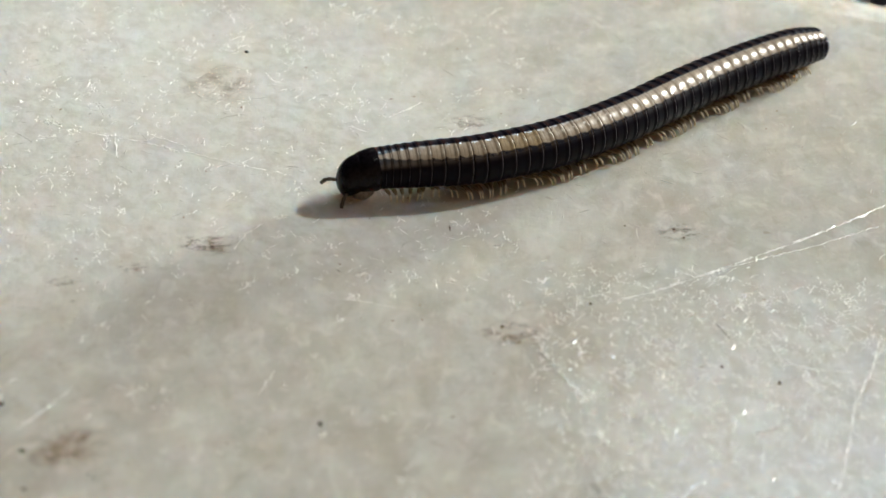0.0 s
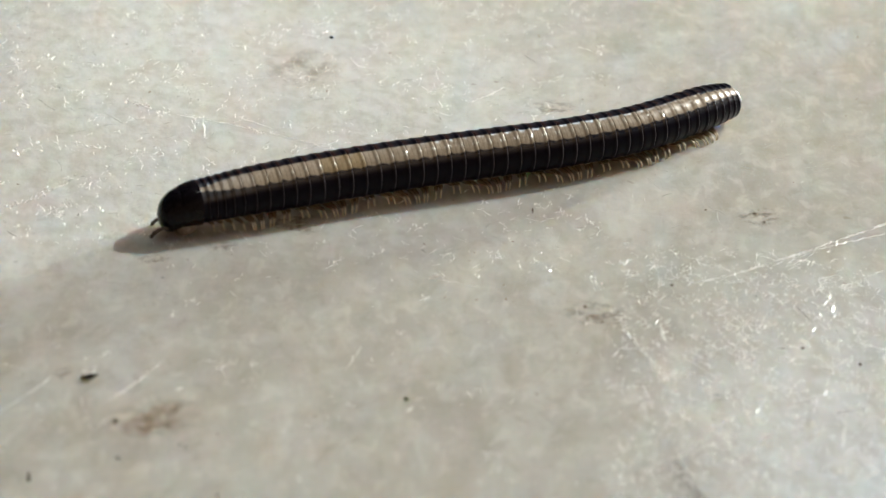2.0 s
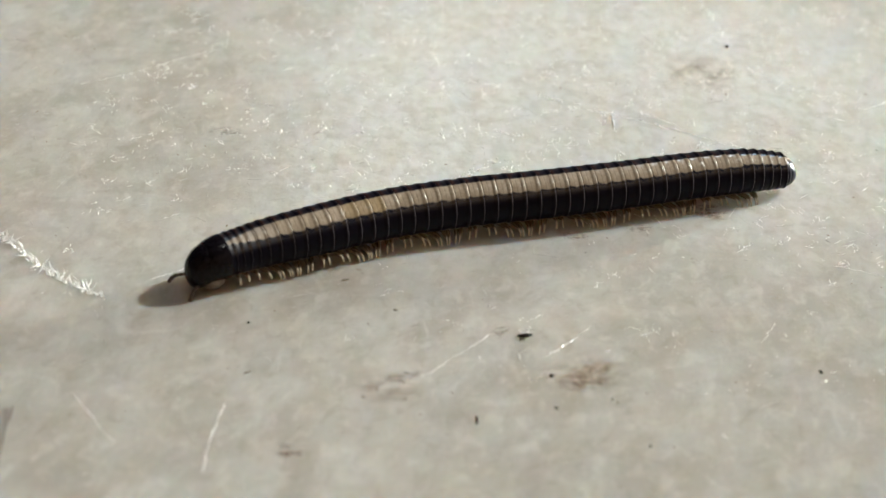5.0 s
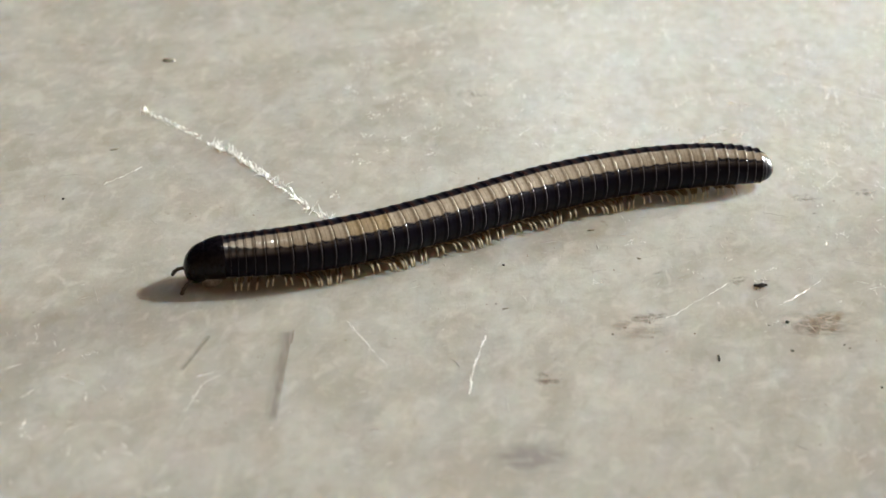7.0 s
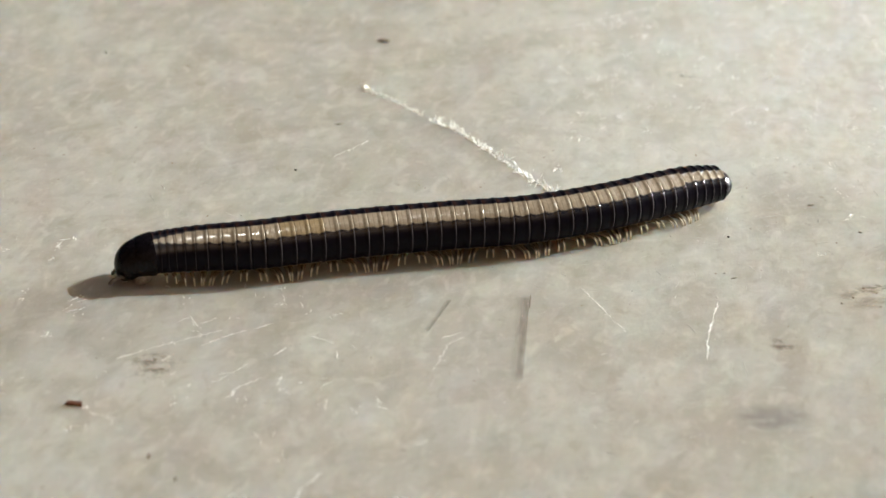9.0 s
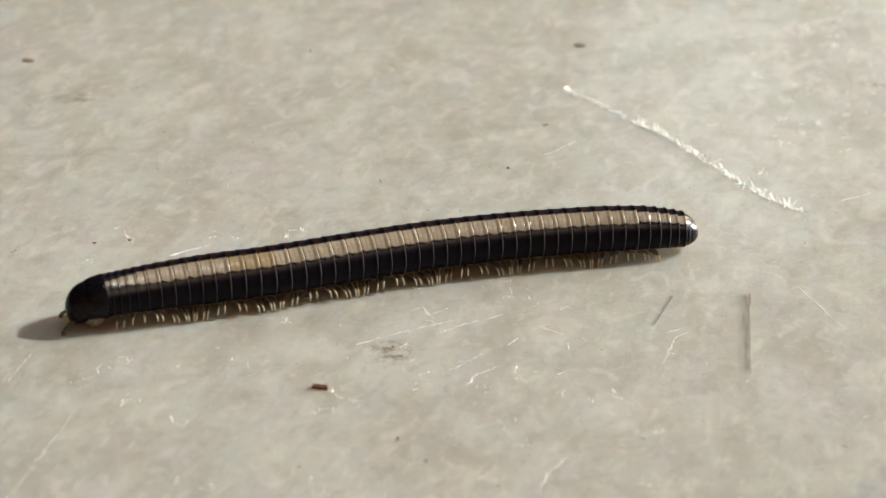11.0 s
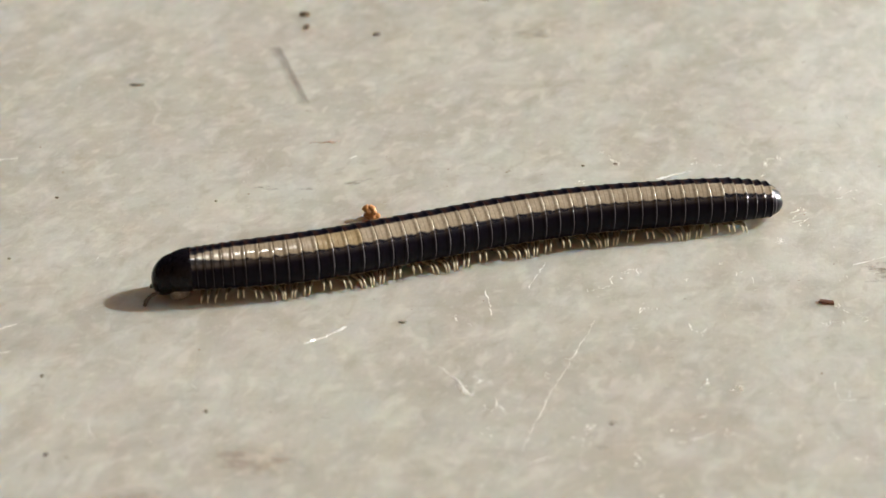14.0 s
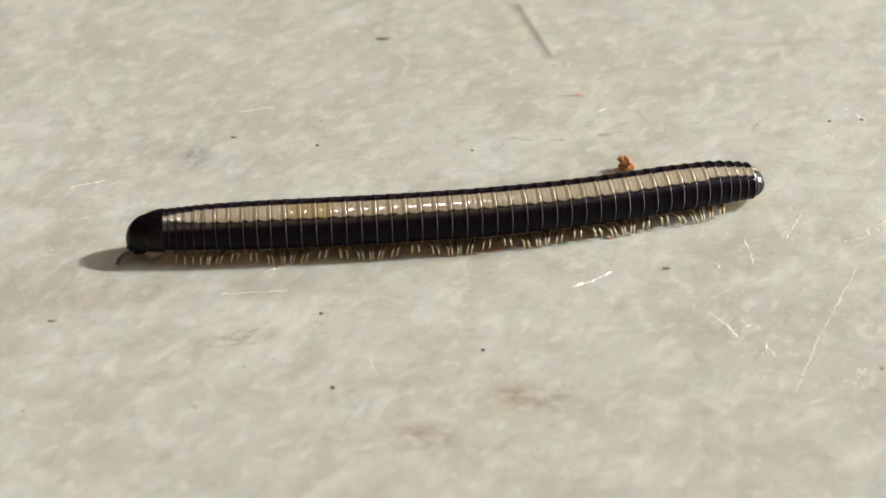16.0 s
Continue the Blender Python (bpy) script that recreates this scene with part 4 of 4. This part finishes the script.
stain(-20.1, 53.7, 1.7, 1.2, "pale")
stain(-12.9, 56.6, 2.4, 1.6, "pale")
stain(-19.8, 54.6, 1.1, 0.4, "brown", 33)
stain(-13.0, 56.1, 1.6, 0.8, "brown", 10)
stain(-12.4, 57.0, 1.0, 0.5, "brown", 40)
stain(-16.7, 58.5, 0.7, 0.4, "brown", 60)
stain(-46.5, 39.1, 1.5, 1.2)
stain(-22.9, 49.0, 0.9, 0.7)
stain(-69.1, 53.8, 1.6, 0.8, "pale")
stain(-77.3, 14.4, 2.4, 0.9, "pale", 40)
stain(-64.8, 16.1, 2.4, 1.3, "pale")
stain(-67.6, 12.0, 2.0, 1.4, "pale")
stain(-86.9, 25.7, 1.1, 1.6, "grey")
stain(-22.3, 43.9, 2.2, 1.3, "grey")
stain(-83.5, 54.0, 1.1, 0.6, "brown")
stain(-70.6, 36.3, 0.9, 0.3, "brown", 50)
stain(-70.9, 36.0, 0.4, 0.2, "brown", 20)
stain(-74.4, 34.0, 0.5, 0.14, "brown", 30)
flecks()
nicks()
pits()


# ---- small loose things on the surface ----
def lump(verts, faces, x, y, z, rx, ry, rz, turn, seed, rough=0.35):
    """One rugged grain, as vertices and faces."""
    bm = bmesh.new()
    bmesh.ops.create_icosphere(bm, subdivisions=2, radius=1.0)
    base = len(verts)
    c, s = math.cos(radians(turn)), math.sin(radians(turn))
    for v in bm.verts:
        k = 1 + rough * noise.noise(v.co * 1.7 + Vector((seed * 3.1, seed, 0))) + 0.4 * rough * noise.noise(v.co * 5 + Vector((0, seed, 2)))
        u, w, h = v.co.x * rx * k, v.co.y * ry * k, max(-0.75, v.co.z) * rz * k
        verts.append(((x + u * c - w * s) * MM, (y + u * s + w * c) * MM, (z + h) * MM))
    faces += [tuple(base + v.index for v in f.verts) for f in bm.faces]
    bm.free()


COUNT = [0]


def grain(x, y, rx, ry, material, name, label, turn=0.0, group=""):
    """A loose speck, half lengths in millimetres, resting on the surface."""
    COUNT[0] += 1
    verts, faces = [], []
    rx, ry = rx * 0.78, ry * 0.78
    rz = min(rx, ry) * (0.45 if material is M_ASH else 0.5)
    lump(verts, faces, 0, 0, rz * 0.72, rx, ry, rz, 0, COUNT[0])
    ob = mesh_object(name, verts, faces, material)
    ob.matrix_basis = pose(x * MM, y * MM, 0, 0, 0, turn)
    return tagged(ob, label, name.replace("_", " "), group)


def grit(x, y, rx, ry=None, turn=0.0):
    grain(x, y, rx, ry or rx, M_GRIT, "grit", "black grain of grit on the table top", turn, "grit on the table top")


def dirt(x, y, rx, ry=None, turn=0.0):
    grain(x, y, rx, ry or rx, M_DIRT, "dirt_speck", "dark brown dirt speck on the table top", turn, "dirt specks on the table top")


def ash(x, y, rx, ry=None, turn=0.0):
    grain(x, y, rx, ry or rx, M_ASH, "lint_speck", "flat grey-brown speck of lint on the table top", turn, "lint specks on the table top")


def flake():
    """A black crumpled scrap with thin stalks sticking out."""
    verts, faces = [], []
    lump(verts, faces, 0.05, 0, 0.10, 0.26, 0.13, 0.12, 10, 1)
    lump(verts, faces, -0.22, 0.03, 0.08, 0.13, 0.09, 0.09, 30, 2)
    lump(verts, faces, 0.30, 0.02, 0.12, 0.10, 0.07, 0.07, 0, 3)
    for pts in ([(-0.1, 0, 0.1), (-0.2, -0.2, 0.1), (-0.24, -0.34, 0.0)], [(0.0, 0, 0.1), (-0.02, -0.22, 0.12), (-0.08, -0.36, 0.0)], [(0.25, 0, 0.12), (0.36, 0.1, 0.1), (0.42, 0.02, 0.02)]):
        v, f = tube([tuple(c * MM for c in q) for q in pts], [0.03 * MM, 0.025 * MM, 0.012 * MM], 5)
        k = len(verts)
        verts += [tuple(q) for q in v]
        faces += [tuple(i + k for i in q) for q in f]
    ob = mesh_object("debris_scrap", verts, faces, M_GRIT)
    ob.matrix_basis = pose(-15.7 * MM, 58.4 * MM, 0, 0, 0, 18)
    ob.scale = (0.8, 0.8, 0.8)
    tagged(ob, "black crumpled scrap with thin stalks on the table top", "debris scrap")


def orange_crumb():
    """A knobbly crumb of many stuck grains."""
    verts, faces = [], []
    rng = random.Random(3)
    for k in range(13):
        a, r = rng.uniform(0, 6.28), rng.uniform(0, 0.24)
        size = rng.uniform(0.09, 0.17)
        lump(verts, faces, math.cos(a) * r, math.sin(a) * r * 0.8, 0.12 + rng.uniform(0, 0.46), size, size * rng.uniform(0.7, 1.1), size, rng.uniform(0, 90), k, 0.5)
    lump(verts, faces, 0, 0, 0.16, 0.27, 0.22, 0.2, 0, 20, 0.5)
    ob = mesh_object("crumb", verts, faces, M_CRUMB)
    ob.matrix_basis = pose(-68.6 * MM, 33.6 * MM, 0, 0, 0, 0)
    ob.scale = (1.25, 1.2, 1.0)
    tagged(ob, "knobbly orange-brown crumb on the table top", "crumb")


def chip():
    """A flat reddish-brown splinter with broken ends."""
    verts, faces = box(-0.31 * MM, 0.31 * MM, -0.12 * MM, 0.12 * MM, 0, 0.11 * MM)
    ob = mesh_object("wood_chip", verts, faces, M_CHIP, smooth=False)
    bm = bmesh.new()
    bm.from_mesh(ob.data)
    bmesh.ops.bevel(bm, geom=list(bm.edges), offset=0.02 * MM, segments=1, affect="EDGES")
    bmesh.ops.subdivide_edges(bm, edges=list(bm.edges), cuts=2, use_grid_fill=True)
    for v in bm.verts:
        v.co += Vector((noise.noise(v.co * 9000), noise.noise(v.co * 9000 + Vector((5, 0, 0))), 0.6 * noise.noise(v.co * 7000 + Vector((0, 5, 0))))) * 0.05 * MM
    low = min(v.co.z for v in bm.verts)
    for v in bm.verts:
        v.co.z -= low
    bm.to_mesh(ob.data)
    bm.free()
    ob.matrix_basis = pose(-48.3 * MM, 35.6 * MM, 0, 0, 0, 14)
    tagged(ob, "flat red-brown splinter on the table top", "wood chip")


def fuzz():
    """A thin orange fibre lying on the surface."""
    pts = [(-0.55, -0.30, 0.02), (-0.3, -0.1, 0.05), (0.0, -0.02, 0.03), (0.25, 0.16, 0.08), (0.5, 0.3, 0.03), (0.62, 0.52, 0.02)]
    v, f = tube([tuple(c * MM for c in p) for p in pts], [0.007 * MM, 0.008 * MM, 0.011 * MM, 0.02 * MM, 0.022 * MM, 0.008 * MM], 5)
    v = [tuple(p) for p in v]
    for way in ([(0.2, 0.12, 0.05), (0.42, 0.10, 0.09), (0.55, 0.16, 0.03)], [(0.3, 0.2, 0.06), (0.26, 0.40, 0.07), (0.36, 0.55, 0.02)]):
        v2, f2 = tube([tuple(c * MM for c in p) for p in way], [0.018 * MM, 0.016 * MM, 0.008 * MM], 5)
        f += [tuple(i + len(v) for i in q) for q in f2]
        v += [tuple(p) for p in v2]
    ob = mesh_object("fibre", v, f, M_FUZZ)
    ob.matrix_basis = pose(-73.8 * MM, 38.8 * MM, 0, 0, 0, 0)
    tagged(ob, "thin orange fibre lying on the table top", "fibre")


flake()
orange_crumb()
chip()
fuzz()
for spot in ((-14.2, 56.1, 0.12), (-3.9, 59.1, 0.09, 0.14, 20), (-16.5, 52.6, 0.06, 0.34, 12), (-11.7, 55.2, 0.06), (-11.45, 55.05, 0.05), (-9.9, 52.7, 0.08), (-10.1, 86.0, 0.13), (-46.8, 55.4, 0.09), (-13.7, 54.1, 0.1, 0.07), (-60.2, 63.1, 0.1), (-26.6, 56.5, 0.08), (-14.9, 55.6, 0.05)):
    grit(*spot)
for spot in ((0.2, 72.7, 0.05, 0.26, 5), (-81.04, 50.69, 0.36, 0.26, 20), (-80.25, 49.42, 0.2, 0.27, 20), (-76.56, 50.21, 0.28, 0.15, 45), (-82.8, 56.93, 0.14, 0.34, -10), (-61.8, 42.0, 0.13, 0.07, 20), (-60.5, 42.8, 0.13, 0.07, 30), (-44.2, 33.6, 0.06, 0.2, 10), (-42.7, 32.7, 0.05, 0.16, 20), (-68.1, 18.0, 0.1), (-75.2, 17.3, 0.1), (-72.2, 13.1, 0.11), (-82.4, 29.2, 0.12, 0.09)):
    dirt(*spot)
for spot in ((-53.5, 23.9, 0.08), (13.4, 64.1, 0.09, 0.14), (11.2, 64.8, 0.08), (6.1, 68.2, 0.08), (7.6, 74.1, 0.06), (-20.6, 53.5, 0.07), (-19.7, 54.2, 0.06), (-20.3, 54.4, 0.09, 0.05), (-19.4, 53.2, 0.06), (-21.0, 52.9, 0.07), (-46.6, 39.4, 0.1, 0.06), (-46.1, 38.9, 0.12, 0.05, 30), (-9.4, 69.8, 0.1, 0.06), (9.7, 74.2, 0.1, 0.06), (10.1, 73.6, 0.07), (2.6, 66.1, 0.09), (3.3, 65.2, 0.1, 0.06)):
    dirt(*spot)
for spot in ((-46.4, 60.2, 0.28, 0.09, 45), (-47.3, 69.3, 0.42, 0.2, 20), (-63.8, 26.8, 0.22, 0.12, 30), (-73.2, 56.5, 0.42, 0.2, 15), (-84.9, 40.1, 0.5, 0.16, 25), (-81.4, 24.0, 0.12, 0.09), (-86.3, 28.1, 0.22, 0.1, 30), (-75.7, 32.0, 0.1), (-84.8, 11.9, 0.22, 0.09, 30), (-23.6, 60.5, 0.22, 0.08, 30), (-25.7, 53.3, 0.22, 0.06, 40), (-21.1, 58.9, 0.13, 0.08)):
    ash(*spot)


# ---- what moves ----
def motions():
    times = [k * 0.25 for k in range(65)]
    origin = {t: Vector((*place(t, 14.0).translation.xy, 0)) for t in times}
    walk(ANIMAL["top"], [(t, Matrix.Translation(origin[t])) for t in times])

    def key(ob, back, extra=Matrix()):
        scale = ob.scale.copy()
        walk(ob, [(t, Matrix.Translation(-origin[t]) @ place(t, back) @ extra) for t in times])
        ob.scale = scale

    for ob, back in ANIMAL["rings"]:
        key(ob, back)
    key(ANIMAL["collar"], 1.47)
    key(ANIMAL["head"], 0.83, pose(0, 0, 0, 0, 19, 0))
    key(ANIMAL["tail"], ANIMAL["end"] - 0.1)
    steps = [k * 0.1 for k in range(161)]
    for leg, back, pair, mirror in ANIMAL["legs"]:
        rows = []
        s = -1 if mirror else 1
        for t in steps:
            u = (t * 2.3 + back / 3.6 + (0.08 if mirror else 0)) % 1.0
            swing = 17 * math.cos(2 * math.pi * u)
            lift = 16 * max(0.0, math.sin(2 * math.pi * u))
            rows.append((t, pose(pair * PITCH * MM, s * HIP[0] * R * MM, HIP[1] * R * MM, s * lift, 0, -s * swing)))
        walk(leg, rows)
    # each antenna reaches out (low angle) and taps down (high angle) in turn
    near = [(0, 42), (0.3, -18), (1.0, -28), (2.0, -12), (2.5, 0), (3.0, 44), (3.5, 10), (4.0, -24), (4.6, 10), (5.2, 35), (5.8, -10), (6.5, 5), (7.0, 28), (7.5, 5), (8.0, -14), (8.5, 30), (9.0, -24), (9.7, 20), (10.3, -10), (10.9, 25), (11.5, 5), (12, -8), (13, -14), (13.6, 15), (14, 14), (14.5, 2), (15, 8), (15.5, 26), (16, 8)]
    far = [(0, -15), (0.5, 30), (1.0, 38), (2.0, 30), (3.0, -20), (4.0, 36), (5.0, -10), (6.0, 28), (7.0, -5), (8.0, 34), (8.5, -10), (9.0, 34), (10.0, 0), (11.0, 20), (12.0, 32), (13.0, 36), (14.0, 30), (14.5, 44), (15.0, 30), (16.0, 34)]
    for ob, side in ANIMAL["feelers"]:
        table = near if side > 0 else far
        rows = []
        for t in [k * 0.2 for k in range(81)]:
            b = float(spline([p for p, _ in table], [q for _, q in table], [t])[0])
            a = 9 * math.sin(2.1 * t + side)
            rows.append((t, pose(0.60 * MM, side * 0.40 * MM, -0.56 * MM, 0, b - (30 if side > 0 else 18), side * 12 + a)))
        walk(ob, rows)


motions()
